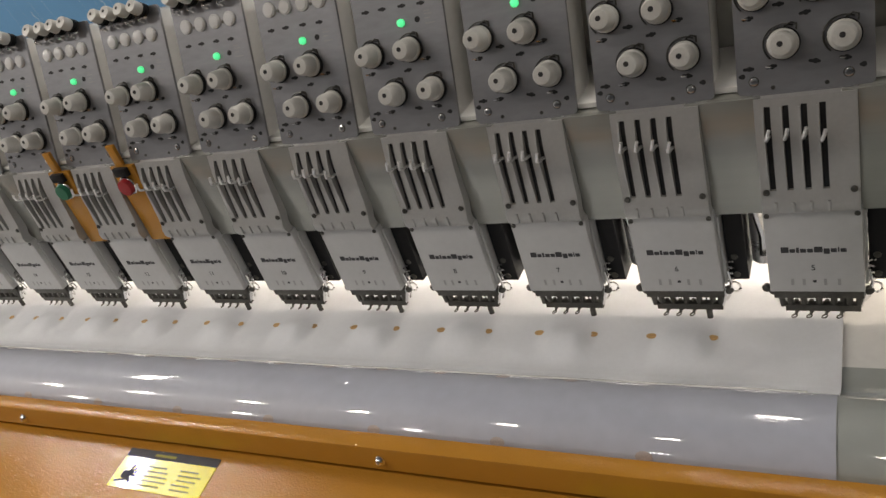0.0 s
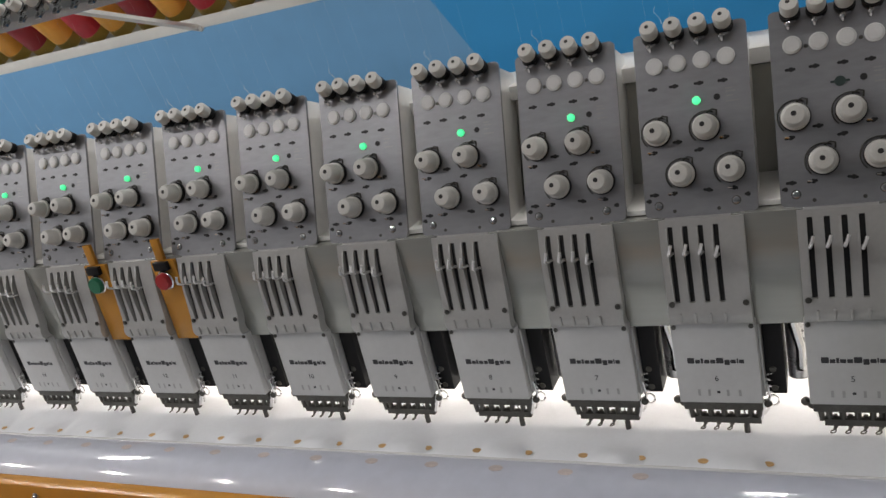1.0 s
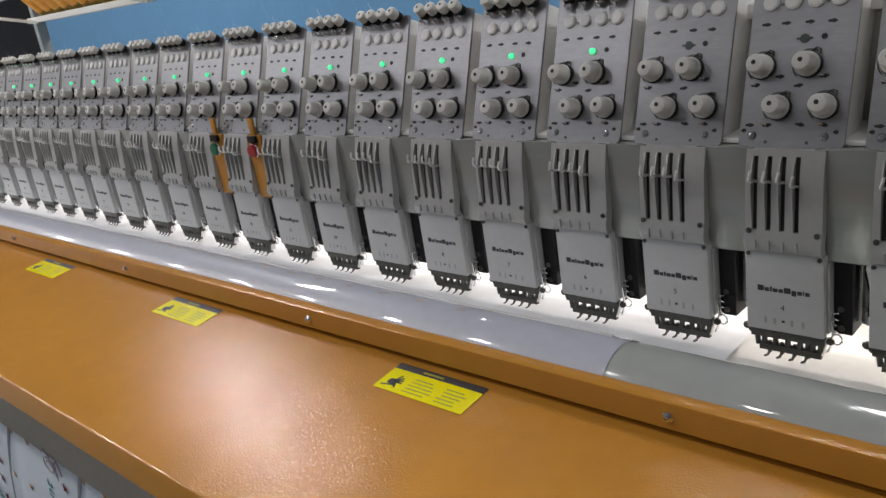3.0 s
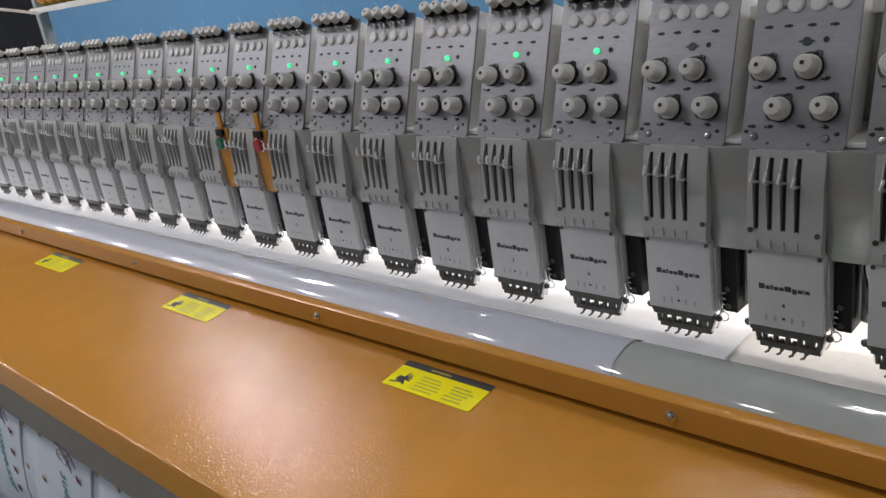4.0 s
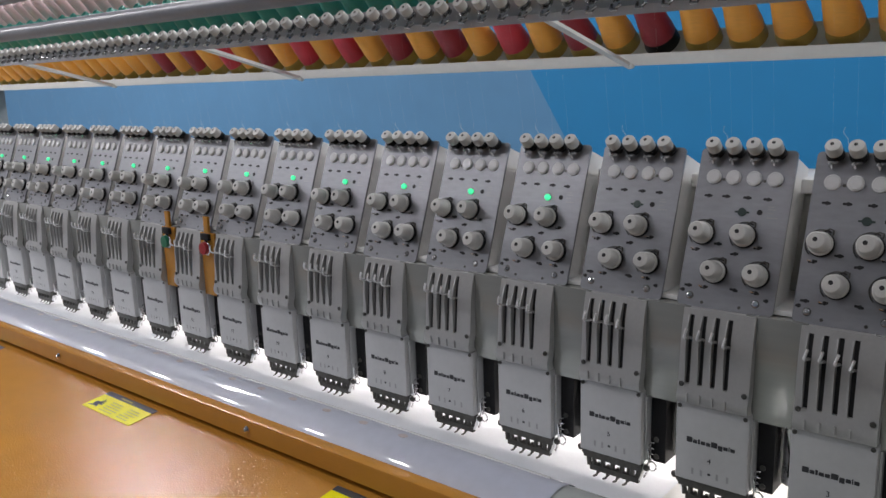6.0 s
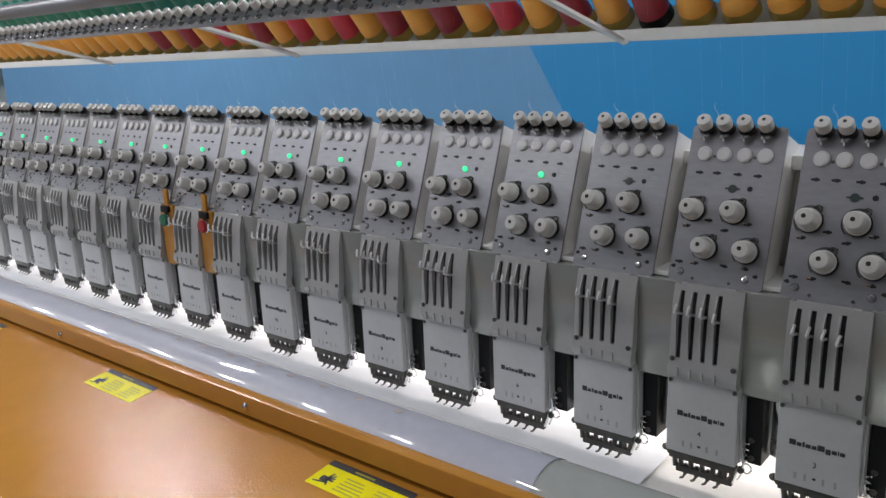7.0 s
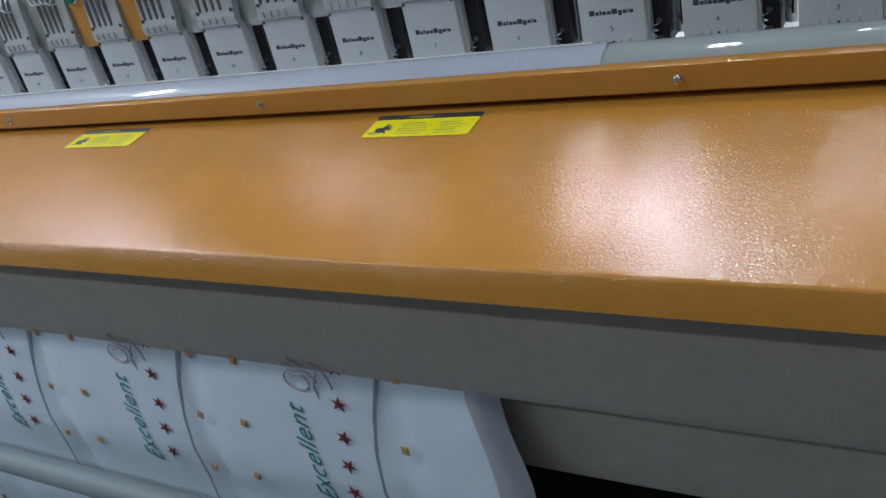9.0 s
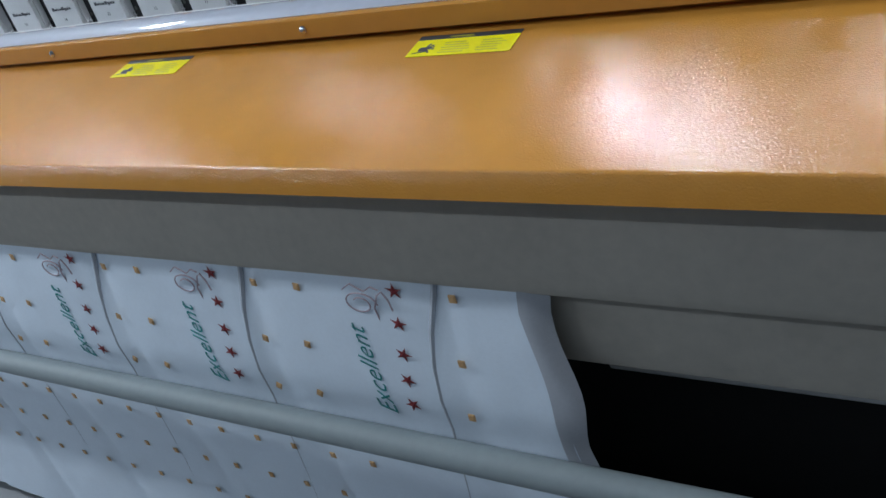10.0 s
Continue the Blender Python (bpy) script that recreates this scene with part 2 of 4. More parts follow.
def rounded_plate(bm, w0, w1, h0, h1, t, r, m=None, seg=5):
    b = bmesh.new()
    pts = []
    for cx, cy, a0 in ((w1 - r, h1 - r, 0), (w0 + r, h1 - r, 90), (w0 + r, h0 + r, 180), (w1 - r, h0 + r, 270)):
        for k in range(seg + 1):
            a = radians(a0 + 90 * k / seg)
            pts.append((cx + r * math.cos(a), cy + r * math.sin(a)))
    lo = [b.verts.new((x, y, -t)) for x, y in pts]
    hi = [b.verts.new((x, y, 0)) for x, y in pts]
    n = len(pts)
    for i in range(n):
        b.faces.new((lo[i], lo[(i + 1) % n], hi[(i + 1) % n], hi[i]))
    b.faces.new(hi)
    b.faces.new(list(reversed(lo)))
    merge(bm, b, m)


def mesh_of(name, bm, material, smooth=True):
    me = bpy.data.meshes.new(name)
    bm.to_mesh(me)
    bm.free()
    me.materials.append(material)
    if smooth:
        me.shade_smooth()
        me.set_sharp_from_angle(angle=radians(35))
    return me


def part(name, bm, material, parent, label="", smooth=True):
    ob = new(name, mesh_of(name, bm, material, smooth))
    ob.parent = parent
    if parent is not None:
        o = parent
        off = Vector()
        while o is not None:
            off += o.location
            o = o.parent
        ob.data.transform(Matrix.Translation(-off))
    if label:
        ob["label"] = label
    return ob


def shared(name, me, parent, loc=(0, 0, 0)):
    ob = new(name, me)
    ob.parent = parent
    ob.location = loc
    return ob


def thing(name, base, label, category, group="", kind=""):
    e = new(name)
    e.location = base
    e.empty_display_size = 0.05
    return tagged(e, label, category, group, kind)


def solid(name, bm, material, label, category, kind="", group=""):
    """A top-level thing of one mesh, with its origin at its base."""
    ob = new(name, mesh_of(name, bm, material))
    xs = [v.co for v in ob.data.vertices]
    c = Vector((sum(v.x for v in xs) / len(xs), sum(v.y for v in xs) / len(xs), min(v.z for v in xs)))
    ob.data.transform(Matrix.Translation(-c))
    ob.location = c
    return tagged(ob, label, category, group, kind)


def text_mesh(body, size, material, depth=0.0002, shear=0.0, thin=0.0):
    cu = bpy.data.curves.new("writing", "FONT")
    cu.body, cu.size, cu.extrude, cu.shear = body, size, depth, shear
    cu.align_x, cu.align_y = "CENTER", "CENTER"
    cu.resolution_u = 3
    cu.offset = -thin
    tmp = bpy.data.objects.new("writing", cu)
    scene.collection.objects.link(tmp)
    me = bpy.data.meshes.new_from_object(tmp)
    bpy.data.objects.remove(tmp)
    me.materials.clear()
    me.materials.append(material)
    return me


# ---- the hall ----
bm = bmesh.new()
box(bm, -9, 7, -7, 9, -0.1, 0)
solid("floor", bm, FLOOR, "smooth grey exhibition hall floor", "floor", "structure")
bm = bmesh.new()
box(bm, -9, 7, -7, 9, 3.6, 3.7)
solid("ceiling", bm, CEIL, "grey hall ceiling", "ceiling", "structure")
# the front half of the west wall is an unseen reflector, added to brighten panels
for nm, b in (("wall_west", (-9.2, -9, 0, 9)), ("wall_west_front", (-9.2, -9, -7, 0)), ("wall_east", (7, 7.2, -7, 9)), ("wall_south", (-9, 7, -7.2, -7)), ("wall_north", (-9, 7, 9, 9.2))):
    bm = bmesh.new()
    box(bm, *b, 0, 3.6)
    solid(nm, bm, DARK_WALL if nm == "wall_west" else BOUNCE_WALL if nm == "wall_west_front" else HALL_WALL, "plain hall wall", "wall", "structure")
# booth partition: pale and deep blue meet along a slanted line
YW = 1.6
TOPW = 2.0


def slant(z):
    return -1.112 - (z - 1.317) * 0.6


for nm, xa, xb, m in (("wall_partition_pale", -5.95, None, BLUE_PALE), ("wall_partition_deep", None, 4.5, BLUE_DEEP)):
    bm = bmesh.new()
    q = [(xa if xa is not None else slant(0), 0), (xb if xb is not None else slant(0), 0), (xb if xb is not None else slant(TOPW), TOPW), (xa if xa is not None else slant(TOPW), TOPW)]
    f = [bm.verts.new((x, YW, z)) for x, z in q]
    g = [bm.verts.new((x, YW + 0.06, z)) for x, z in q]
    bm.faces.new(f)
    bm.faces.new(list(reversed(g)))
    for k in range(4):
        bm.faces.new((f[k], g[k], g[(k + 1) % 4], f[(k + 1) % 4]))
    bmesh.ops.recalc_face_normals(bm, faces=bm.faces[:])
    solid(nm, bm, m, "blue booth partition panel", "wall", "structure")

# ---- machine body ----
machine_label = "cream painted upper beam of a multi-head embroidery machine"
beam = thing("upper_beam", (0, 0.16, 1.16), machine_label, "machine beam")
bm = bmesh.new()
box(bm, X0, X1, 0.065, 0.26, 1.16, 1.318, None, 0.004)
part("beam_body", bm, SHADED_PAINT, beam)
bm = bmesh.new()
box(bm, X0, X1, 0.045, 0.17, 1.322, 1.342, None, 0.004)
part("beam_top_lip", bm, CREAM, beam, "cream top lip of the beam")
bm = bmesh.new()
box(bm, X0, X1, -0.046, 0.062, 1.178, 1.185, None, 0.002)
part("beam_ledge", bm, CREAM, beam, "cream ledge under the panels")
for n in range(0, 25):
    xg = -PITCH * (n - 5)
    bm = bmesh.new()
    box(bm, xg + 0.0300, xg + 0.1060, -0.0625, -0.0575, 1.036, 1.1772, None, 0.001)
    box(bm, xg + 0.0450, xg + 0.0982, -0.0575, -0.044, 1.1735, 1.1772)
    part("gap_sheet", bm, STEEL, beam, "satin steel sheet between two heads")
bm = bmesh.new()
box(bm, X0, X1, -0.050, 0.27, 1.062, 1.172, None, 0.003)
part("rail_core", bm, GUN, beam)

bed = thing("lower_bed_beam", (0, 0.3, 0.0), "cream lower bed beam behind the sewing heads", "machine beam")
bm = bmesh.new()
box(bm, X0, X1, 0.17, 0.42, 0.935, 1.05, None, 0.012, 3)
part("bed_body", bm, CREAM, bed)
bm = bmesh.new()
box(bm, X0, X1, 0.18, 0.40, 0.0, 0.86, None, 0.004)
part("bed_stand", bm, SHADED_PAINT, bed)
bm = bmesh.new()
turned(bm, [(0.016, 0), (0.016, 0.012), (0.010, 0.013), (0.010, 0.006)], None, 18)
bolt_me = mesh_of("bolt", bm, BLACK)
for k in range(-19, 12):
    b = shared("bolt", bolt_me, bed, (k * PITCH + 0.09, 0.17 - 0.3, 1.022))
    b.rotation_euler = (radians(90), 0, 0)

# ---- table, rail, roller ----
table = thing("machine_table", (0, -0.58, 0.0), "orange powder-coated steel table of the embroidery machine", "table")
TX0, TX1 = -4.2, 2.6
bm = bmesh.new()
extrude_profile(bm, [(-0.7215, 0.9574), (-0.7240, 0.9568), (-0.7258, 0.9550), (-0.738, 0.931), (-0.735, 0.930), (-0.724, 0.949), (-0.70, 0.953), (-0.40, 0.988), (-0.40, 0.9945)], TX0, TX1)
part("table_top", bm, ORANGE, table)
# the recessed base is added to stand for the rail's shadow on the table
bm = bmesh.new()
extrude_profile(bm, [(-0.4220, 0.9915), (-0.4220, 0.9985), (-0.4368, 0.9985), (-0.4372, 0.9990), (-0.4338, 1.0218), (-0.4326, 1.0242), (-0.4300, 1.0252), (-0.416, 1.0254), (-0.4135, 1.0240), (-0.4130, 0.9935)], TX0, TX1)
part("table_rail", bm, ORANGE, table, "raised orange rail along the back of the table")
bm = bmesh.new()
turned(bm, [(0.0058, 0), (0.0058, 0.0012), (0.0048, 0.0015), (0.0046, 0.003), (0.003, 0.0048), (0.0018, 0.0050), (0.0016, 0.0036)], Matrix.Rotation(radians(82), 4, "X"), 16)
rail_screw = mesh_of("rail_screw", bm, CHROME)
for k in range(-4, 4):
    shared("rail_screw", rail_screw, table, (-0.381 + 0.5535 * k, -0.4353 + 0.58, 1.0105))
for xx in (-3.9, -1.2, 2.2):
    bm = bmesh.new()
    box(bm, xx - 0.03, xx + 0.03, -0.46, -0.40, 0.0, 0.978, None, 0.003)
    part("table_leg", bm, PIPE_DARK, table)

# yellow warning stickers on the table


def sticker(x):
    s = thing("warning_sticker", (x, -0.47, 0.9865), "yellow warning sticker with black pictogram and header on orange table", "sticker", "stickers on the table")
    m = Matrix.Translation((x, -0.4965, 0.98385)) @ Matrix.Rotation(math.atan(0.1153), 4, "X")
    bm = bmesh.new()
    rounded_plate(bm, 0, 0.143, 0, 0.0410, 0.0004, 0.002, m @ Matrix.Translation((0, 0, 0.0004)))
    part("sticker_film", bm, YELLOW, s)
    bm = bmesh.new()
    rounded_plate(bm, 0, 0.143, 0.0412, 0.0520, 0.0004, 0.002, m @ Matrix.Translation((0, 0, 0.0004)))
    part("header_bar", bm, INK, s, "black header strip along the rail")
    bm = bmesh.new()
    box(bm, 0.045, 0.078, 0.0445, 0.0475, 0.0004, 0.0006, m)
    part("header_print", bm, FADED, s)
    bm = bmesh.new()
    rounded_plate(bm, 0.012, 0.026, 0.012, 0.022, 0.0001, 0.003, m @ Matrix.Translation((0, 0, 0.0006)))
    for k, a in enumerate((15, 40, 65, 95, -30)):
        box(bm, 0, 0.013, -0.0014, 0.0014, 0.0005, 0.0006, m @ Matrix.Translation((0.021, 0.018, 0)) @ Matrix.Rotation(radians(a - 20), 4, "Z"))
    box(bm, 0.008, 0.030, 0.005, 0.0075, 0.0005, 0.0006, m @ Matrix.Rotation(radians(12), 4, "Z"))
    part("pictogram", bm, INK, s, "black crushed hand pictogram")
    rnd = random.Random(3)
    for row in range(5):
        for c0, c1 in ((0.042, 0.085), (0.094, 0.132)):
            bm = bmesh.new()
            box(bm, c0 + rnd.random() * 0.004, c1 - rnd.random() * 0.012, 0.006 + row * 0.0060, 0.0078 + row * 0.0060, 0.0005, 0.0006, m)
            part("printed_line", bm, FADED, s)
    return s


first = sticker(-0.188)
for k in (-4, -3, -2, -1, 1, 2):
    copy_thing(first, Matrix.Translation((-0.188 + 0.5495 * k, -0.47, 0.9865)))

# guide roller with the clear film, and the cloth that runs over it
RY, RZ, RR = -0.352, 0.968, 0.060
bm = bmesh.new()
turned(bm, [(RR - 0.0012, X0), (RR - 0.0012, X1 + 0.6)], Matrix.Translation((0, RY, RZ)) @ Matrix.Rotation(radians(90), 4, "Y"), 64)
solid("guide_roller", bm, FILM_BARE, "grey guide roller under glossy clear film", "roller")
FX = 0.025


def cloth_path():
    """(y, z) of the cloth from behind the needles, over the roller and down."""
    p = [(0.30, 0.885), (0.18, 0.885), (0.06, 0.885), (-0.02, 0.885), (-0.08, 0.8845), (-0.13, 0.884), (-0.17, 0.885)]
    a0 = 20
    q = [(RY + RR * math.cos(radians(a)), RZ + RR * math.sin(radians(a))) for a in range(a0, 200, 6)]
    y1, z1 = q[0]
    for k in range(1, 7):
        s = k / 7
        p.append((-0.17 + (y1 + 0.17) * (s - 0.10 * math.sin(math.pi * s)), 0.885 + (z1 - 0.885) * s ** 1.7))
    return p, q


flat, over = cloth_path()


def sheet(bm, line, x0, x1, nx, wob=0.0):
    rows = []
    for j, (y, z) in enumerate(line):
        rows.append([bm.verts.new((x0 + (x1 - x0) * i / nx, y, z + wob * noise.noise(Vector((x0 * 3 + (x1 - x0) * i / nx * 22, y * 30, 1.7))))) for i in range(nx + 1)])
    for a, c in zip(rows, rows[1:]):
        for i in range(nx):
            bm.faces.new((a[i], a[i + 1], c[i + 1], c[i]))
    bmesh.ops.recalc_face_normals(bm, faces=bm.faces[:])


cloth = thing("embroidery_cloth", (-1.5, -0.2, 0.0), "white quilted cloth stretched under the needles and over the roller", "cloth")
bm = bmesh.new()
field_line = []
for (ya, za), (yb, zb) in zip(flat + over[:1], flat[1:] + over[:2]):
    field_line += [(ya + (yb - ya) * k / 4, za + (zb - za) * k / 4) for k in range(4)]
sheet(bm, field_line[:-4], X0, FX - 0.004, 520, 0.0012)
for v in bm.verts:
    # the cloth is puckered up between the two stitch points of each head
    if -0.20 < v.co.y < -0.05 and v.co.x < -0.09:
        u = ((v.co.x + 0.005 + PITCH / 2) % PITCH - PITCH / 2) / 0.030
        w = (v.co.y + 0.118) / 0.026
        v.co.z += 0.012 * math.exp(-u ** 4) * math.exp(-w * w)
        v.co.z -= 0.0015 * math.exp(-((abs(u) - 1.3) / 0.3) ** 2 - ((v.co.y + 0.101) / 0.014) ** 2)
field = part("needle_field", bm, FABRIC, cloth)
bm = bmesh.new()
sheet(bm, [(RY + RR * math.cos(radians(a)), RZ + RR * math.sin(radians(a))) for a in range(-24, 176, 5)], X0, FX, 120, 0.0)
wrap = part("cloth_over_roller", bm, FILM, cloth, "cloth under glossy film on the roller")


def on_roller(x, a, r=0.0):
    """A spot on the roller at an angle, in the cloth's space."""
    return Vector((x + 1.5, RY + (RR + r) * math.cos(radians(a)) + 0.2, RZ + (RR + r) * math.sin(radians(a))))


bm = bmesh.new()
rod(bm, [on_roller(X0 + 0.02 * k, 37 + 1.6 * noise.noise(Vector((k * 0.31, 2.0, 5.0))), 0.0006) for k in range(int((FX - X0) / 0.02))], 0.0016, 6)
hem = new("film_edge", mesh_of("film_edge", bm, CAP))
hem.parent = wrap
hem["label"] = "wavy pale edge of the clear film"
# gold stitched dots beside each needle and on the roller
bm = bmesh.new()
turned(bm, [(0.0055, 0), (0.0058, 0.0007), (0.0035, 0.0014), (0.001, 0.0008)], None, 12)
dot_me = mesh_of("stitched_dot", bm, STITCH_GOLD)
for n in range(6, 25):
    xh = -PITCH * (n - 5)
    for dx in (-0.044, 0.030):
        d = shared("stitched_dot", dot_me, field, (xh + dx + 1.5, -0.104 + 0.2, 0.8846))
        d.scale = (1.15, 0.85, 1.0)
bm = bmesh.new()
turned(bm, [(0.0055, 0), (0.0058, 0.0005), (0.0035, 0.0009), (0.001, 0.0006)], None, 12)
film_dot = mesh_of("stitched_dot", bm, mat("stitching_under_film", (0.50, 0.43, 0.41), 0.3, 0, 0.2, 150, coat=1.0))
for a, xs, step, count in ((57, -0.213, 0.0733, 38), (138, -0.127, 0.141, 20)):
    for k in range(count):
        d = shared("stitched_dot", film_dot, wrap, on_roller(xs - step * k, a, 0.0002))
        d.rotation_euler = (radians(a - 90), 0, 0)
        d.scale = (1.35, 0.9, 0.8)

# bare film between the bed plate and the roller, beyond the cloth's edge
bm = bmesh.new()
sheet(bm, [(y, z - 0.004) for y, z in field_line[:-4] if y < -0.13], FX - 0.03, X1, 60)
solid("clear_film_sheet", bm, FILM_BARE, "greyish clear film running up to the roller", "film")

# needle plate under the cloth
bm = bmesh.new()
box(bm, X0, X1, -0.16, 0.16, 0.868, 0.8795, None, 0.002)
box(bm, X0, X1, -0.15, 0.41, 0.82, 0.867, None, 0.002)
solid("needle_plate_bed", bm, CREAM, "pale bed plate under the cloth", "machine bed")

# ---- lower front: canvas, hanging cloth, pipes ----
bm = bmesh.new()
sheet(bm, [(-0.640, 0.955), (-0.676, 0.946), (-0.690, 0.915), (-0.698, 0.875), (-0.701, 0.835), (-0.700, 0.804), (-0.696, 0.791), (-0.691, 0.785), (-0.686, 0.790), (-0.686, 0.82), (-0.67, 0.88)], TX0, TX1, 40)
solid("front_canvas", bm, CANVAS, "grey woven canvas apron hanging below the table", "canvas")
bm = bmesh.new()
sheet(bm, [(-0.658, 0.88), (-0.666, 0.78), (-0.670, 0.72), (-0.670, 0.682), (-0.666, 0.671), (-0.660, 0.671), (-0.658, 0.72)], -1.0, TX1, 40)
solid("inner_canvas", bm, CANVAS, "second grey canvas flap behind the cloth", "canvas")
# added black panel that paints the shade in the opening under the table
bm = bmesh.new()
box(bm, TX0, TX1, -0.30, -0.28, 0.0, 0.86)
part("inner_panel", bm, BLACK, table, "black panel added for the shade under the table")
for zz, yy in ((0.47, -0.33), (0.37, -0.34)):
    bm = bmesh.new()
    turned(bm, [(0.018, -0.05), (0.018, TX1)], Matrix.Translation((0, yy, zz)) @ Matrix.Rotation(radians(90), 4, "Y"), 20)
    part("inner_rod", bm, CREAM, table, "rod in the shade")

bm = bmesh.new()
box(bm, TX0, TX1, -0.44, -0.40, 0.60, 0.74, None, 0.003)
part("inner_beam", bm, SHADED_PAINT, table, "olive beam under the table")

hang = thing("hanging_cloth", (-1.5, -0.7, 0.1), "white embroidered cloth hanging below the table", "cloth")
HX = 0.016


def hang_y(z):
    return -0.672 - 0.030 * min(1, (0.80 - z) / 0.2) - 0.006 * math.sin((0.8 - z) * 9)


line = [(hang_y(z), z) for z in [0.80 - 0.02 * k for k in range(40)]]
bm = bmesh.new()
sheet(bm, line, TX0 + 0.3, HX, 240, 0.0)
for v in bm.verts:
    # sag towards each quilted seam, and a wavy right hem
    ph = ((v.co.x + 0.105 - 0.02 * (0.77 - v.co.z) / 0.23) / 0.30) % 1.0
    d = min(ph, 1 - ph)
    v.co.y += 0.004 * math.exp(-(d / 0.05) ** 2) - 0.003 * math.sin(math.pi * ph)
for v in bm.verts:
    # the free edge drifts outwards as it falls
    v.co.x += max(0.0, (v.co.x - HX + 0.12) / 0.12) * 0.16 * max(0, min(0.20, 0.74 - v.co.z))
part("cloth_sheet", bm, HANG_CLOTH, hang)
bm = bmesh.new()
rows = []
for k in range(26):
    z = 0.80 - 0.02 * k
    rows.append([bm.verts.new((HX - 0.010 + 0.004 * math.sin(z * 30 + 1) + 0.16 * max(0, min(0.20, 0.74 - z)) + (0.032 + 0.004 * math.sin(z * 43)) * s, hang_y(z) - 0.0062 + 0.012 * s * s + 0.003 * math.sin(z * 33 + s * 4) * s, z)) for s in (0, 0.2, 0.4, 0.6, 0.8, 1)])
for a, c in zip(rows, rows[1:]):
    for i in range(5):
        bm.faces.new((a[i], a[i + 1], c[i + 1], c[i]))
part("folded_hem", bm, mat("grey_hem_cloth", (0.42, 0.44, 0.48), 0.8, 0, 0.06, 30, 0.0004, 600), hang, "greyish folded hem at the cloth's edge")


def on_hang(x, z, off=0.0012):
    return Vector((x, hang_y(z) - off - 0.003, z))


def seam_x(z):
    return -0.100 - 0.10 * max(0, 0.77 - z) - 0.014 * math.sin(math.pi * min(1, max(0, (0.78 - z) / 0.22)))


for k in range(-12, 1):
    bm = bmesh.new()
    rod(bm, [on_hang(seam_x(z) + 0.3 * k, z, -0.005) for z in (0.795, 0.75, 0.70, 0.65, 0.60, 0.55, 0.50, 0.42, 0.34, 0.25, 0.17)], 0.0042, 6)
    part("quilted_seam", bm, SEAM, hang)


def star_mesh(r):
    bm = bmesh.new()
    pts = []
    for i in range(10):
        a = radians(90 + 36 * i)
        q = r if i % 2 == 0 else r * 0.36
        pts.append(bm.verts.new((q * math.cos(a), 0.0, q * math.sin(a))))
    c = bm.verts.new((0, -0.0016, 0))
    for i in range(10):
        bm.faces.new((pts[i], pts[(i + 1) % 10], c))
    return mesh_of("stitched_star", bm, STITCH_RED, False)


star_me = star_mesh(0.0125)
script_me = text_mesh("Excellent", 0.037, STITCH_GREEN, 0.0004, 0.55, 0.0005)
script_me.transform(Euler((radians(90), radians(-99), 0)).to_matrix().to_4x4())
for v in script_me.vertices:
    v.co.y += hang_y(v.co.z + 0.628) - hang_y(0.628)
bm = bmesh.new()
rnd = random.Random(5)
box(bm, -0.005, 0.005, -0.0012, 0, -0.006, 0.006, None, 0.0008, 1)
box(bm, -0.0032, 0.0032, -0.0018, 0, -0.0042, 0.0042, None, 0.0006, 1)
gold_me = mesh_of("gold_stitch_patch", bm, STITCH_GOLD)


def swirl_mesh():
    bm = bmesh.new()
    loop = [(0.026 * math.cos(a) * (1 - a / 14), 0, 0.018 * math.sin(a) * (1 - a / 16)) for a in [0.35 * k for k in range(26)]]
    rod(bm, loop, 0.0011, 5)
    rod(bm, [(0.022, 0, -0.026), (0.020, 0, -0.005), (0.030, 0, 0.016), (0.038, 0, 0.022), (0.044, 0, 0.010), (0.046, 0, -0.006)], 0.0012, 5)
    rod(bm, [(-0.020, 0, 0.020), (-0.006, 0, 0.030), (0.012, 0, 0.020), (0.024, 0, 0.028), (0.034, 0, 0.024)], 0.0011, 5)
    return mesh_of("stitched_swirl", bm, STITCH_PINK)


swirl_me = swirl_mesh()
base_h = Vector((-1.5, -0.7, 0.1))
for k in range(-11, 1):
    sx = 0.3 * k
    for j, z in enumerate((0.752, 0.708, 0.665, 0.627, 0.588)):
        o = shared("stitched_star", star_me, hang, on_hang(-0.160 + sx - 0.002 * j, z) - base_h)
        o.rotation_euler = (0, radians(12 * j), 0)
    shared("stitched_word", script_me, hang, on_hang(-0.217 + sx, 0.628, 0.0012) - base_h)
    shared("stitched_swirl", swirl_me, hang, on_hang(-0.212 + sx, 0.732, 0.003) - base_h)
    for j, z in enumerate((0.745, 0.66, 0.578)):
        for dx in (-0.075, -0.002):
            o = shared("gold_stitch_patch", gold_me, hang, on_hang(-0.308 + sx + dx - 0.006 * j, z) - base_h)
            o.rotation_euler = (0, radians(8 + 9 * j), 0)
    for j, z in enumerate((0.437, 0.34, 0.25)):
        for dx in (0.0, 0.075, 0.150, 0.222):
            shared("gold_stitch_patch", gold_me, hang, on_hang(-0.358 - 0.15 + sx + dx - 0.018 * j, z) - base_h)
for j, z in enumerate((0.75, 0.664, 0.584)):
    shared("gold_stitch_patch", gold_me, hang, on_hang(-0.08 - 0.002 * j, z) - base_h)

bm = bmesh.new()
turned(bm, [(0.0195, TX0), (0.0195, TX1)], Matrix.Translation((0, -0.763, 0.579)) @ Matrix.Rotation(radians(90), 4, "Y"), 28)
solid("front_pipe", bm, PIPE, "grey smooth pipe holding the hanging cloth", "pipe")
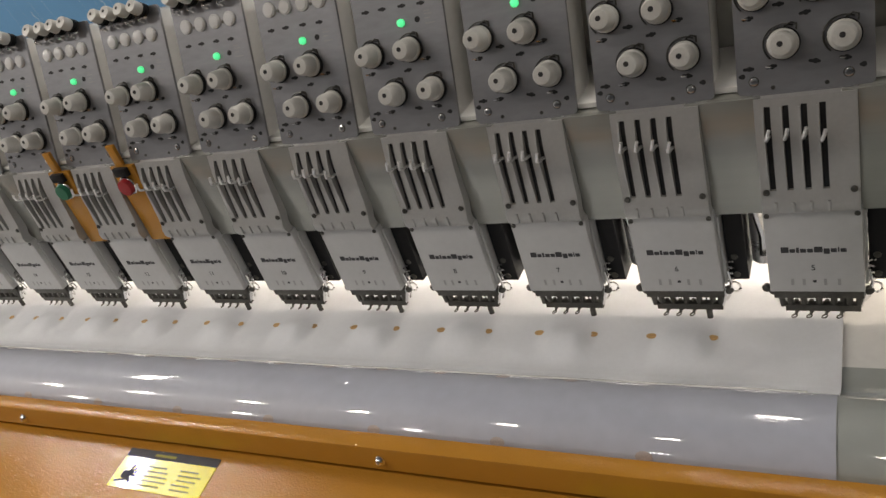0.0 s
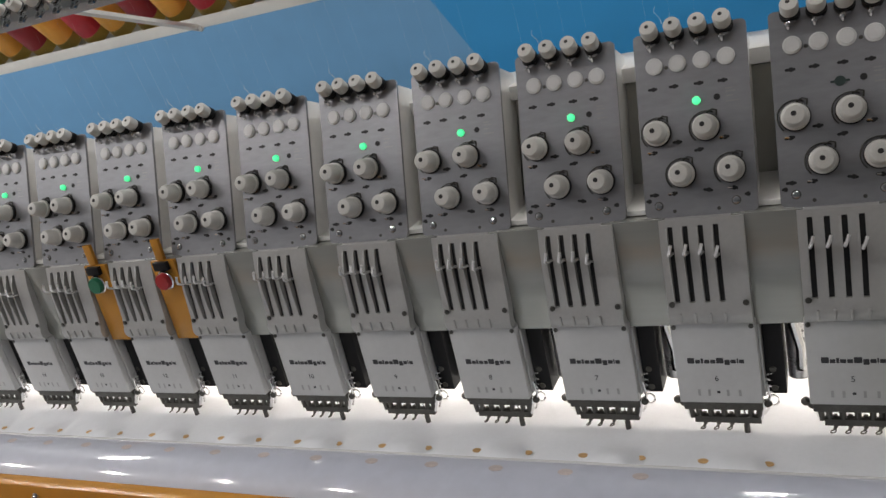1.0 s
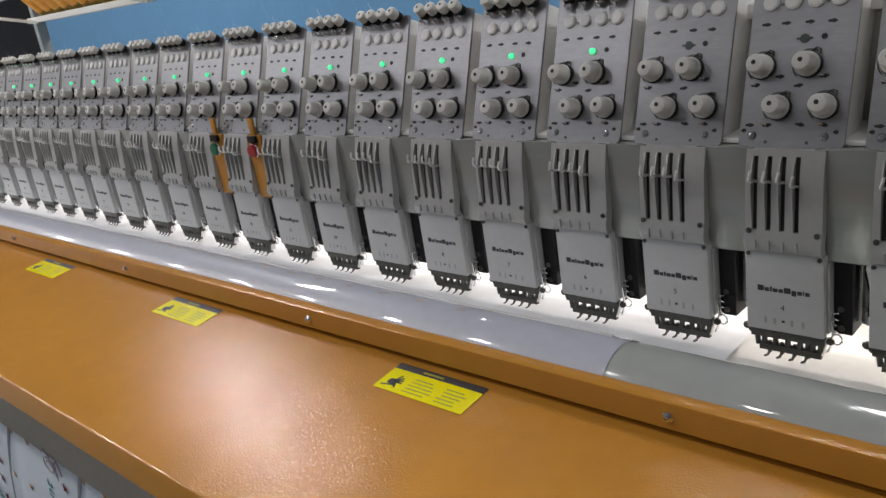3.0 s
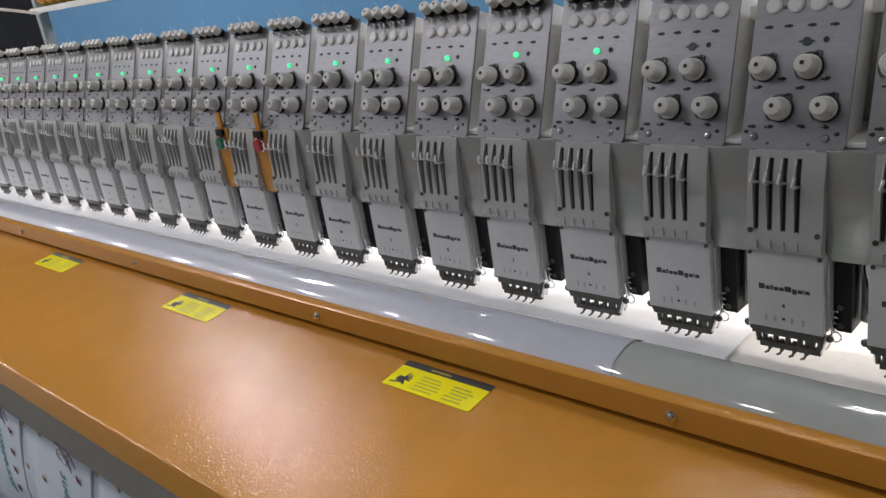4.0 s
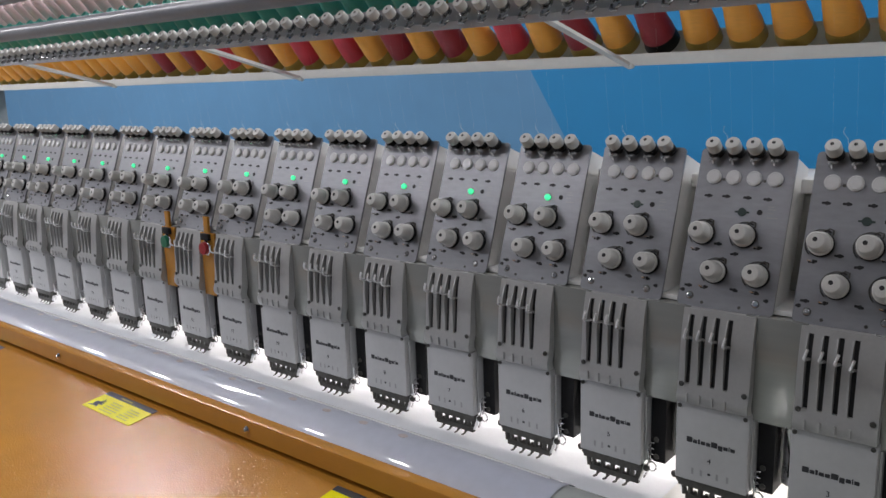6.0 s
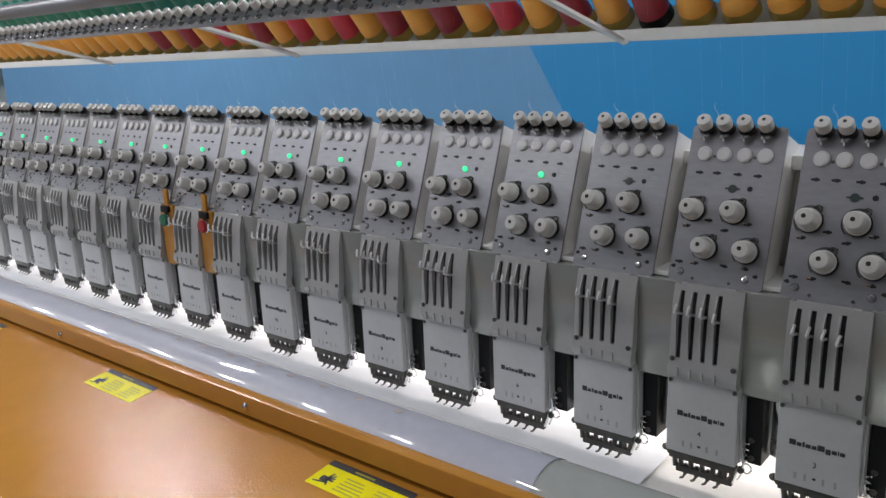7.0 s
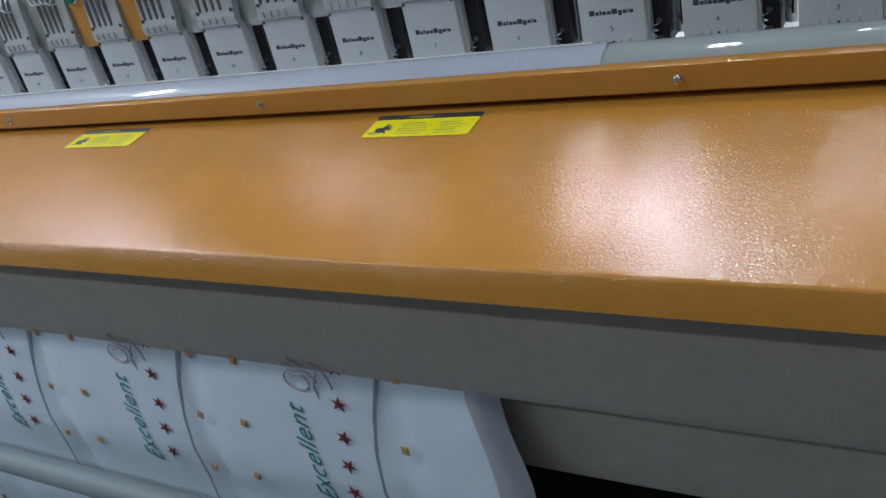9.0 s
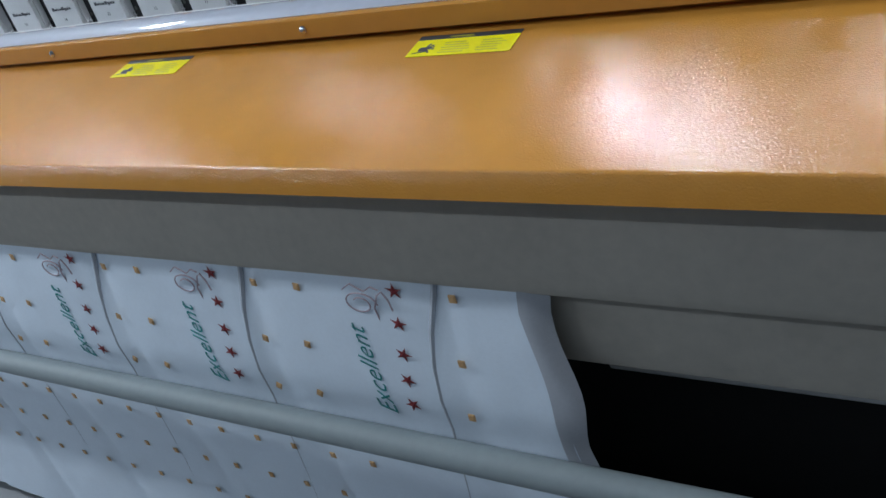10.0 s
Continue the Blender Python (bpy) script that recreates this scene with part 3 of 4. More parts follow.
for xx in (-3.6, 2.3):
    bm = bmesh.new()
    box(bm, xx - 0.02, xx + 0.02, -0.785, -0.745, 0.0, 0.548, None, 0.003)
    solid("pipe_support", bm, PIPE_DARK, "dark upright under the front pipe", "support")

# ---- sewing head ----
HB = Vector((0, 0, 0.885))


def face_y(z):
    """Front of the bent slot cover at a height."""
    pts = [(1.046, -0.0790), (1.052, -0.0825), (1.060, -0.0830), (1.068, -0.0800), (1.080, -0.0775), (1.110, -0.0750), (1.145, -0.0720), (1.176, -0.064)]
    for (za, ya), (zb, yb) in zip(pts, pts[1:]):
        if z <= zb:
            return ya + (yb - ya) * (z - za) / (zb - za)
    return pts[-1][1]


SLOTS = [-0.0385, -0.0212, -0.0040, 0.0130]
TOPS = [-0.0437, -0.0170, 0.0103, 0.0370]


def build_head(lit):
    h = thing("sewing_head", HB, ("embroidery sewing head with grey tension panel and lit green lamp" if lit else "embroidery sewing head with grey tension panel and unlit lamp"), "sewing head", "row of sewing heads")
    # casing behind the panel
    bm = bmesh.new()
    box(bm, -0.062, 0.0590, 0.004, 0.203, -0.066, -0.0042, PANEL_M, 0.005)
    part("casing", bm, CREAM, h, "cream painted casing")
    bm = bmesh.new()
    rounded_plate(bm, -0.0665, 0.0605, -0.0085, 0.209, 0.004, 0.006, PANEL_M)
    panel = part("tension_panel", bm, PANEL, h, "brushed grey tension panel")
    bm = bmesh.new()
    rounded_plate(bm, -0.0535, 0.041, -0.0165, -0.0086, 0.004, 0.0015, PANEL_M)
    part("panel_tab", bm, PANEL, h)
    # thread slits
    slits = [(-0.0474, .1431, 0), (-0.0231, .1435, 0), (0.0051, .1433, 0), (0.0314, .1427, 0), (-0.0524, .0681, 8), (0.0002, .0668, 8), (0.0291, .0778, 8), (-0.0235, .0782, 0), (-0.0543, .0182, 0), (-0.0326, .0183, 8), (0.0072, .0193, -10), (0.0346, .0193, -8), (-0.0615, .0114, 0), (0.0493, .0108, 0)]
    for i, (u, v, a) in enumerate(slits):
        bm = bmesh.new()
        w = 0.0056 if i < 12 else 0.0030
        rounded_plate(bm, -w, w, -0.0016, 0.0016, 0.0002, 0.0015, on_panel(u, v, 0.0003) @ Matrix.Rotation(radians(a), 4, "Z"), 3)
        turned(bm, [(0.0027, 0), (0.0027, 0.0004)], on_panel(u + 0.001, v, 0.0001), 10)
        part("thread_slit", bm, HOLE_SHADE, panel)
        if i in (4, 6, 9, 11):
            bm = bmesh.new()
            rod(bm, [(0, 0, -0.001), (0, 0, 0.004), (-0.001, 0, 0.006), (-0.005, 0.0005, 0.0065)], 0.0009, 6, on_panel(u, v))
            part("thread_pin", bm, CHROME, panel)
    for u, v in ((-0.032, -0.0025), (0.0177, -0.0027), (-0.030, 0.1665), (0.0238, 0.1668)):
        bm = bmesh.new()
        turned(bm, [(0.0022, 0), (0.0022, 0.0006), (0.001, 0.0007)], on_panel(u, v, 0), 10)
        part("rivet", bm, GUN, panel)
    for u, v in ((-0.0499, 0.005), (0.0373, 0.0048)):
        bm = bmesh.new()
        turned(bm, [(0.0042, 0), (0.0042, 0.0012), (0.0030, 0.0018), (0.0018, 0.0018), (0.0018, 0.0006)], on_panel(u, v), 16)
        s = part("panel_screw", bm, CHROME, panel)
        bm = bmesh.new()
        turned(bm, [(0.0052, 0), (0.0052, 0.0005)], on_panel(u, v), 16)
        part("screw_ring", bm, GUN, s)
    # lamp, its sensor hole and printed marks
    bm = bmesh.new()
    if lit:
        turned(bm, [(0.0048, 0), (0.0048, 0.002), (0.0042, 0.0042), (0.0027, 0.0056), (0.0008, 0.006)], on_panel(0.0012, 0.1235), 16)
        part("signal_lamp", bm, LED_ON, panel, "lit green signal lamp")
    else:
        turned(bm, [(0.0056, 0), (0.0056, 0.0008), (0.0035, 0.001)], on_panel(0.0012, 0.1235), 16)
        box(bm, -0.0095, 0.0095, -0.0012, 0.0012, 0.0, 0.0008, on_panel(0.0012, 0.1235))
        part("signal_lamp", bm, LED_OFF, panel, "unlit dark signal lamp")
    bm = bmesh.new()
    turned(bm, [(0.0036, 0), (0.0036, 0.0006), (0.002, 0.0006), (0.002, 0.0001)], on_panel(0.024, 0.1248), 14)
    part("sensor_hole", bm, HOLE_SHADE, panel)
    for w, v in ((0.005, 0.133), (0.007, 0.1295), (0.005, 0.1245), (0.009, 0.1185)):
        bm = bmesh.new()
        box(bm, 0.034, 0.034 + w * 1.5, v - 0.0008, v + 0.0008, 0.0001, 0.0003, PANEL_M)
        part("printed_mark", bm, INK_PALE, panel)
    # milky caps
    for u in TOPS:
        bm = bmesh.new()
        turned(bm, [(0.0100, 0), (0.0100, 0.0022), (0.0090, 0.0030), (0.0082, 0.0026), (0.0078, 0.0036), (0.003, 0.0040)], on_panel(u, 0.1695), 22)
        part("guide_cap", bm, CAP, panel, "milky round thread guide cap")
    # upper tensioners
    for u in TOPS:
        m = on_panel(u, 0.2005) @ Matrix.Rotation(radians(-20), 4, "X")
        bm = bmesh.new()
        turned(bm, [(0.0092, 0.014), (0.0097, 0.016), (0.0097, 0.027), (0.0088, 0.0295), (0.0034, 0.0300)], m, 20)
        k = part("upper_tensioner", bm, KNOB, h, "small grey tension knob")
        bm = bmesh.new()
        turned(bm, [(0.0040, 0), (0.0040, 0.004), (0.0108, 0.005), (0.0108, 0.0085), (0.0078, 0.0095), (0.0104, 0.0108), (0.0104, 0.0138)], m, 20)
        part("tension_disc", bm, BLACK, k, "black tension disc")
        bm = bmesh.new()
        turned(bm, [(0.0024, 0.0300), (0.0024, 0.0302)], m @ Matrix.Translation((-0.001, 0.001, 0.0002)), 10)
        part("knob_hole", bm, HOLE_SHADE, k)
        bm = bmesh.new()
        rod(bm, [(-0.004, -0.010, 0.001), (-0.003, -0.011, 0.008), (0.0, -0.0125, 0.010), (0.004, -0.011, 0.009), (0.005, -0.009, 0.003)], 0.0019, 6, m)
        turned(bm, [(0.0024, -0.001), (0.0034, 0.003), (0.0030, 0.010), (0.0012, 0.012)], m @ Matrix.Translation((-0.003, -0.0135, 0)), 10)
        part("thread_clip", bm, CHROME, k)
    for u, du in ((-0.030, -0.008),):
        bm = bmesh.new()
        rod(bm, [(u, 0.216, 0.010), (u + du * 0.3, 0.224, 0.008), (u + du, 0.231, 0.012), (u + du * 0.7, 0.236, 0.016)], 0.00022, 4, PANEL_M)
        part("loose_thread", bm, YARN, h, "loose end of pale thread")
    # main tensioners
    for i, (u, v) in enumerate(((-0.0454, 0.0905), (0.0099, 0.0915), (-0.0204, 0.0400), (0.0342, 0.0410))):
        m = on_panel(u, v)
        bm = bmesh.new()
        turned(bm, [(0.0140, 0.0052), (0.0150, 0.0058), (0.0150, 0.0088), (0.0130, 0.0100), (0.0128, 0.0200), (0.0118, 0.0270), (0.0098, 0.0300), (0.0040, 0.0306)], m, 28)
        k = part("main_tensioner", bm, KNOB, h, "large pale grey tension knob")
        bm = bmesh.new()
        turned(bm, [(0.0158, 0), (0.0162, 0.001), (0.0162, 0.0040), (0.0150, 0.0050)], m, 28)
        part("tension_disc", bm, BLACK, k, "black tension disc")
        bm = bmesh.new()
        turned(bm, [(0.0029, 0.0300), (0.0029, 0.0311)], m @ Matrix.Translation((-0.0008, 0.0012, 0)), 12)
        part("knob_hole", bm, HOLE_SHADE, k)
        bm = bmesh.new()
        rod(bm, [(0.0188 * math.cos(radians(a)), 0.0188 * math.sin(radians(a)), 0.0016) for a in range(60, 236, 12)], 0.0008, 5, m)
        rod(bm, [(0.002, 0.0165, 0.002), (0.008, 0.0195, 0.005), (0.013, 0.018, 0.005), (0.0125, 0.012, 0.003)], 0.0011, 6, m)
        part("check_spring", bm, GUN, k, "thin dark check spring")
    # slot cover
    zs = [1.046, 1.052, 1.060, 1.068, 1.0745, 1.080, 1.095, 1.110, 1.130, 1.150, 1.168, 1.172, 1.176]
    xs = [-0.0510]
    for s in SLOTS:
        xs += [s - 0.0030, s + 0.0030]
    xs.append(0.0440)
    bm = bmesh.new()
    vv = {}
    t = 0.016
    for i, x in enumerate(xs):
        for j, z in enumerate(zs):
            vv[i, j, 0] = bm.verts.new((x, face_y(z), z))
            vv[i, j, 1] = bm.verts.new((x, face_y(z) + t, z))
    gone = {(i, j) for i in range(1, 9, 2) for j in range(4, 10)}
    for i in range(len(xs) - 1):
        for j in range(len(zs) - 1):
            if (i, j) in gone:
                continue
            for k in (0, 1):
                q = (vv[i, j, k], vv[i + 1, j, k], vv[i + 1, j + 1, k], vv[i, j + 1, k])
                bm.faces.new(q if k == 0 else q[::-1])
    edge = [e for e in bm.edges if len(e.link_faces) == 1]
    pair = {}
    for (i, j, k), v in vv.items():
        pair[v] = vv[i, j, 1 - k]
    front = {v for (i, j, k), v in vv.items() if k == 0}
    for e in edge:
        a, b = e.verts
        if a in front and b in front:
            bm.faces.new((a, b, pair[b], pair[a]))
    bmesh.ops.recalc_face_normals(bm, faces=bm.faces[:])
    cover = part("slot_cover", bm, FACE, h, "grey slotted take-up lever cover")
    for s in SLOTS:
        bm = bmesh.new()
        zf = [1.077 + 0.0089 * k for k in range(11)]
        extrude_profile(bm, [(face_y(z) - 0.0007 - 0.0052 * math.sin(math.pi * ((z - 1.077) / 0.089) ** 1.25), z) for z in zf] + [(face_y(z) + 0.001, z) for z in reversed(zf)], s - 0.0056, s - 0.0031)
        part("slot_fin", bm, FACE, cover)
        bm = bmesh.new()
        box(bm, s + 0.0005, s + 0.0035, -0.0850, -0.079, 1.050, 1.0625, None, 0.0008)
        part("cover_rib", bm, FACE, cover)
    # each slot is filled with a near-black block that paints its inner shade
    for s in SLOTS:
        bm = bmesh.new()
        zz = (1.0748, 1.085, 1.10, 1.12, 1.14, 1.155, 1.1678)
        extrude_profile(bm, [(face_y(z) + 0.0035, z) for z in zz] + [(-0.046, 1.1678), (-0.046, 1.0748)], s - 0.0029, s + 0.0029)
        part("lever_well", bm, HOLE_SHADE, cover, "near-black block for the shade inside a lever slot")
    for u in (-0.0455, 0.0385):
        bm = bmesh.new()
        turned(bm, [(0.0036, 0), (0.0036, 0.0014), (0.0026, 0.0020), (0.0014, 0.0020), (0.0014, 0.001)], on_front(u, 1.0735, -0.0795), 14)
        part("cover_screw", bm, GUN, cover)
    for i, s in enumerate(SLOTS):
        bm = bmesh.new()
        z0 = 1.140 if i < 3 else 1.136
        rod(bm, [(s, -0.060, z0 - 0.008), (s, -0.072, z0 - 0.003), (s - 0.0012, -0.084, z0 - 0.001), (s - 0.0010, -0.0905, z0 + 0.003), (s + 0.0012, -0.0930, z0 + 0.009), (s + 0.0030, -0.0925, z0 + 0.0155)], 0.0019, 8)
        part("take_up_lever", bm, LEVER, h, "polished take-up lever")
    # lower cover with print
    bm = bmesh.new()
    box(bm, -0.0530, 0.0455, -0.0755, -0.040, 0.9335, 1.0450, None, 0.0022, 3)
    front_cover = part("needle_cover", bm, COVER, h, "smooth grey needle bar cover")
    bm = bmesh.new()
    mk = on_front(0, 0, -0.0757)
    x = -0.0375
    for w, hh, drop in ((0.0082, 0.0078, 0), (0.0058, 0.0052, 0), (0.0030, 0.0070, 0), (0.0064, 0.0052, 0), (0.0060, 0.0052, 0), (0.0086, 0.0078, 0), (0.0062, 0.0052, 0.0022), (0.0062, 0.0052, 0), (0.0016, 0.0070, 0), (0.0060, 0.0052, 0)):
        rounded_plate(bm, x, x + w, 0.9900 - drop, 0.9900 + hh, 0.0001, 0.0008, mk, 2)
        x += w + 0.0009
    part("maker_mark", bm, INK, front_cover, "dark maker's mark as plain bars")
    num = new("head_number", text_mesh("8", 0.0105, INK))
    num.parent = front_cover
    num.matrix_local = Matrix.Translation(-HB) @ on_front(-0.0055, 0.9685, -0.0757)
    for s in (-0.028, -0.016, 0.006, 0.020):
        bm = bmesh.new()
        box(bm, s - 0.0016, s + 0.0016, -0.0757, -0.0756, 0.944, 0.953)
        part("cover_mark", bm, INK_PALE, front_cover)
    bm = bmesh.new()
    rounded_plate(bm, -0.007, -0.003, 0.9478, 0.9512, 0.0002, 0.0008, on_front(0, 0, -0.0758), 2)
    part("cover_button", bm, INK, front_cover)
    for u, z in ((-0.0485, 1.0405), (0.0405, 1.0405)):
        bm = bmesh.new()
        turned(bm, [(0.0030, 0), (0.0030, 0.0012), (0.0016, 0.0014), (0.0014, 0.0006)], on_front(u, z, -0.0755), 12)
        part("cover_screw", bm, GUN, front_cover)
    # side plate and black arm
    bm = bmesh.new()
    box(bm, 0.0458, 0.0488, -0.066, -0.005, 0.938, 1.0352, None, 0.0008)
    side = part("side_plate", bm, COVER, h)
    for y, z in ((-0.04, 1.03), (-0.03, 0.985), (-0.045, 0.965), (-0.02, 1.0)):
        bm = bmesh.new()
        turned(bm, [(0.0028, 0), (0.0028, 0.0008), (0.001, 0.0008)], Matrix.Translation((0.0487, y, z)) @ Matrix.Rotation(radians(90), 4, "Y"), 10)
        part("side_hole", bm, HOLE_SHADE, side)
    bm = bmesh.new()
    box(bm, 0.0495, 0.0720, -0.0515, 0.006, 0.9335, 1.064, None, 0.0012)
    arm = part("black_arm", bm, BLACK, h, "black steel arm beside the cover")
    bm = bmesh.new()
    turned(bm, [(0.0042, 0), (0.0042, 0.0012), (0.002, 0.0014)], on_front(0.0585, 0.9415, -0.0515), 14)
    turned(bm, [(0.0040, 0), (0.0040, 0.0012), (0.002, 0.0014)], on_front(0.0580, 0.968, -0.0515), 14)
    part("arm_screw", bm, GUN, arm)
    # bright deflector left of the cover
    bm = bmesh.new()
    rod(bm, [(-0.064, -0.028, 1.05), (-0.066, -0.030, 1.02), (-0.060, -0.030, 0.985), (-0.062, -0.028, 0.955)], 0.0062, 10)
    turned(bm, [(0.011, -0.006), (0.012, 0.0), (0.011, 0.006)], Matrix.Translation((-0.067, -0.012, 1.022)) @ Matrix.Rotation(radians(80), 4, "Y"), 18)
    part("thread_catcher", bm, CHROME, h, "polished bent thread catcher")
    bm = bmesh.new()
    ring = [radians(a) for a in range(-70, 80, 15)]
    extrude_sheet = [(-0.064 + 0.013 * math.sin(a), -0.018 - 0.014 * math.cos(a)) for a in ring]
    lo = [bm.verts.new((x, y, 0.9420)) for x, y in extrude_sheet]
    hi = [bm.verts.new((x, y + 0.004, 1.0340)) for x, y in extrude_sheet]
    for a in range(len(ring) - 1):
        bm.faces.new((lo[a], lo[a + 1], hi[a + 1], hi[a]))
    part("deflector_plate", bm, LEVER, h, "polished curved deflector plate")
    # presser bar carrier
    bm = bmesh.new()
    box(bm, -0.050, 0.044, -0.071, -0.060, 0.9205, 0.9330, None, 0.001)
    carrier = part("presser_carrier", bm, GUN, h, "dark metal presser foot carrier")
    bm = bmesh.new()
    extrude_profile(bm, [(-0.072, 0.9025), (-0.072, 0.9110), (-0.065, 0.9120), (-0.065, 0.9025)], -0.0385, 0.0405)
    part("carrier_bar", bm, GUN, carrier)
    for s in (-0.043, -0.034, -0.019, -0.0025, 0.0135, 0.030, 0.040):
        bm = bmesh.new()
        rod(bm, [(s, -0.067, 0.926), (s * 0.95, -0.068, 0.908)], 0.0038, 8)
        part("carrier_post", bm, GUN, carrier)
    for s in (-0.042, 0.0395):
        bm = bmesh.new()
        rod(bm, [(s * 1.16, -0.062, 0.930), (s * 0.98, -0.068, 0.907)], 0.0036, 8)
        part("carrier_lug", bm, CHROME, carrier)
    for s, z in ((-0.0565, 0.9305), (-0.0495, 0.9265), (0.0475, 0.9270)):
        bm = bmesh.new()
        turned(bm, [(0.0044, 0), (0.0050, 0.001), (0.0050, 0.006), (0.0036, 0.0075), (0.001, 0.0078)], Matrix.Translation((s, -0.060, z)) @ Matrix.Rotation(radians(90), 4, "X") @ Matrix.Rotation(radians(-25 if s < 0 else 25), 4, "Y"), 14)
        part("thumb_screw", bm, GUN, carrier)
    bm = bmesh.new()
    rod(bm, [(0.052 + 0.004 * math.cos(a * 1.3), -0.056 + 0.003 * math.sin(a * 1.3), 0.964 - 0.0018 * a) for a in range(0, 18)], 0.0012, 6)
    rod(bm, [(0.056 + 0.0062 * math.cos(a), -0.060, 0.929 + 0.0072 * math.sin(a)) for a in [0.4 * k for k in range(16)]], 0.0014, 6)
    rod(bm, [(0.050, -0.062, 0.955), (0.053, -0.064, 0.938), (0.049, -0.062, 0.918), (0.044, -0.06, 0.909)], 0.0018, 6)
    part("trimmer_spring", bm, CHROME, carrier, "bright coiled trimmer spring")
    # presser feet
    for i, s in enumerate((-0.0265, -0.0105, 0.0058, 0.0215)):
        bm = bmesh.new()
        y = -0.066
        rod(bm, [(s, y, 0.914), (s, y, 0.902), (s - 0.0006, y - 0.001, 0.8975)], 0.0027, 8)
        rod(bm, [(s - 0.0006, y - 0.001, 0.898), (s - 0.0022, y - 0.003, 0.8945)], 0.0018, 8)
        rod(bm, [(s - 0.0034 + 0.0030 * math.cos(a), y - 0.0045 + 0.0026 * math.sin(a), 0.8935 + 0.0012 * math.cos(a)) for a in [0.45 * k for k in range(15)]], 0.0009, 6)
        if i == 3:
            rod(bm, [(s + 0.001, y + 0.001, 0.925), (s + 0.001, y + 0.001, 0.899)], 0.0036, 8)
            part("working_foot", bm, GUN, h, "working presser foot")
        else:
            part("presser_foot", bm, GUN, h)
    bm = bmesh.new()
    rod(bm, [(0.0215, -0.066, 0.935), (0.0215, -0.066, 0.908), (0.0215, -0.066, 0.8955)], 0.0011, 6)
    part("needle", bm, CHROME, h, "thin steel needle")
    return h


LIT = build_head(True)
UNLIT = build_head(False)
NUMBERS = {n: text_mesh(str(n), 0.0105, INK) for n in range(1, 26)}
HEADS = {}
for n in range(1, 25):
    src = LIT if n >= 6 else UNLIT
    x = -PITCH * (n - 5)
    if n == 6:
        h = LIT
        h.location = (x, 0, HB.z)
    elif n == 5:
        h = UNLIT
        h.location = (x, 0, HB.z)
    else:
        h = copy_thing(src, Matrix.Translation((x, 0, HB.z)))
    HEADS[n] = h
    for o in h.children_recursive:
        if o.name.startswith("head_number"):
            o.data = NUMBERS[n]

# push-button boxes between three of the heads
for n, m, nm, lab in ((13, GREEN_BUTTON, "green", "orange switch plate with a green push button"), (12, RED_BUTTON, "red", "orange switch plate with a red push button")):
    xg = -PITCH * (n - 5) + 0.0715
    b = thing("switch_plate", (xg, -0.0635, 1.036), lab, "switch", "push-button switches")
    bm = bmesh.new()
    box(bm, xg - 0.0245, xg + 0.0245, -0.0690, -0.0628, 1.036, 1.176, None, 0.001)
    box(bm, xg - 0.010, xg + 0.006, -0.0690, -0.0628, 1.1765, 1.212, None, 0.001)
    part("plate", bm, ORANGE, b)
    bm = bmesh.new()
    turned(bm, [(0.016, 0), (0.0165, 0.004), (0.0150, 0.006), (0.0142, 0.006)], on_front(xg - 0.002, 1.143, -0.0690), 24)
    ring = part("button_ring", bm, CHROME, b)
    bm = bmesh.new()
    turned(bm, [(0.0140, 0), (0.0140, 0.011), (0.0125, 0.0135), (0.004, 0.0138)], on_front(xg - 0.002, 1.143, -0.0690), 24)
    part("push_button", bm, m, b, nm + " push button")
    bm = bmesh.new()
    box(bm, xg - 0.014, xg + 0.014, -0.0770, -0.0690, 1.1605, 1.175, None, 0.001)
    box(bm, xg - 0.009, xg + 0.009, -0.0773, -0.0770, 1.1645, 1.1665)
    part("name_tag", bm, BLACK, b, "black tag above the button")

# ---- thread rack ----
rack = thing("thread_rack", (0, 0.35, 0.0), "white steel thread rack with shelves over the machine", "thread rack")
RX0, RX1 = -2.95, 1.5
TIERS = ((0.318, 1.500), (0.345, 1.600), (0.370, 1.690))
for i, (ys, zs0) in enumerate(TIERS):
    bm = bmesh.new()
    box(bm, RX0, RX1, ys - 0.008, ys, zs0 - 0.001, zs0 + 0.020, None, 0.0015)
    box(bm, RX0, RX1, ys, ys + (0.12 if i == 0 else 0.10), zs0 + 0.001, zs0 + 0.005)
    if i == 0:
        box(bm, RX0, RX1, ys + 0.110, ys + 0.116, zs0 + 0.006, zs0 + 0.062)
    part("rack_shelf", bm, WHITE_BAR, rack)
for xb in [-0.175 - 0.9 * k for k in range(-1, 4)]:
    bm = bmesh.new()
    rod(bm, [(xb, 0.318, 1.498), (xb, -0.020, 1.585)], 0.006, 4)
    turned(bm, [(0.004, 0), (0.004, 0.006)], Matrix.Translation((xb + 0.01, 0.306, 1.498)) @ Matrix.Rotation(radians(90), 4, "X"), 10)
    part("cross_bar", bm, WHITE_BAR, rack)
for xb in (RX0 - 0.03, RX1 - 0.03):
    bm = bmesh.new()
    box(bm, xb, xb + 0.03, 0.34, 0.38, 0.0, 1.85, None, 0.002)
    part("rack_post", bm, PIPE, rack)
bm = bmesh.new()
box(bm, RX0, RX1, -0.026, -0.020, 1.564, 1.576, None, 0.001)
box(bm, RX0, RX1, -0.018, -0.014, 1.576, 1.606, None, 0.001)
part("guide_strip", bm, ACRYLIC, rack, "cloudy acrylic thread guide strip")
bm = bmesh.new()
turned(bm, [(0.019, RX0), (0.019, RX1)], Matrix.Translation((0, -0.050, 1.645)) @ Matrix.Rotation(radians(90), 4, "Y"), 24)
part("rack_pipe", bm, PIPE_DARK, rack, "dark grey pipe")
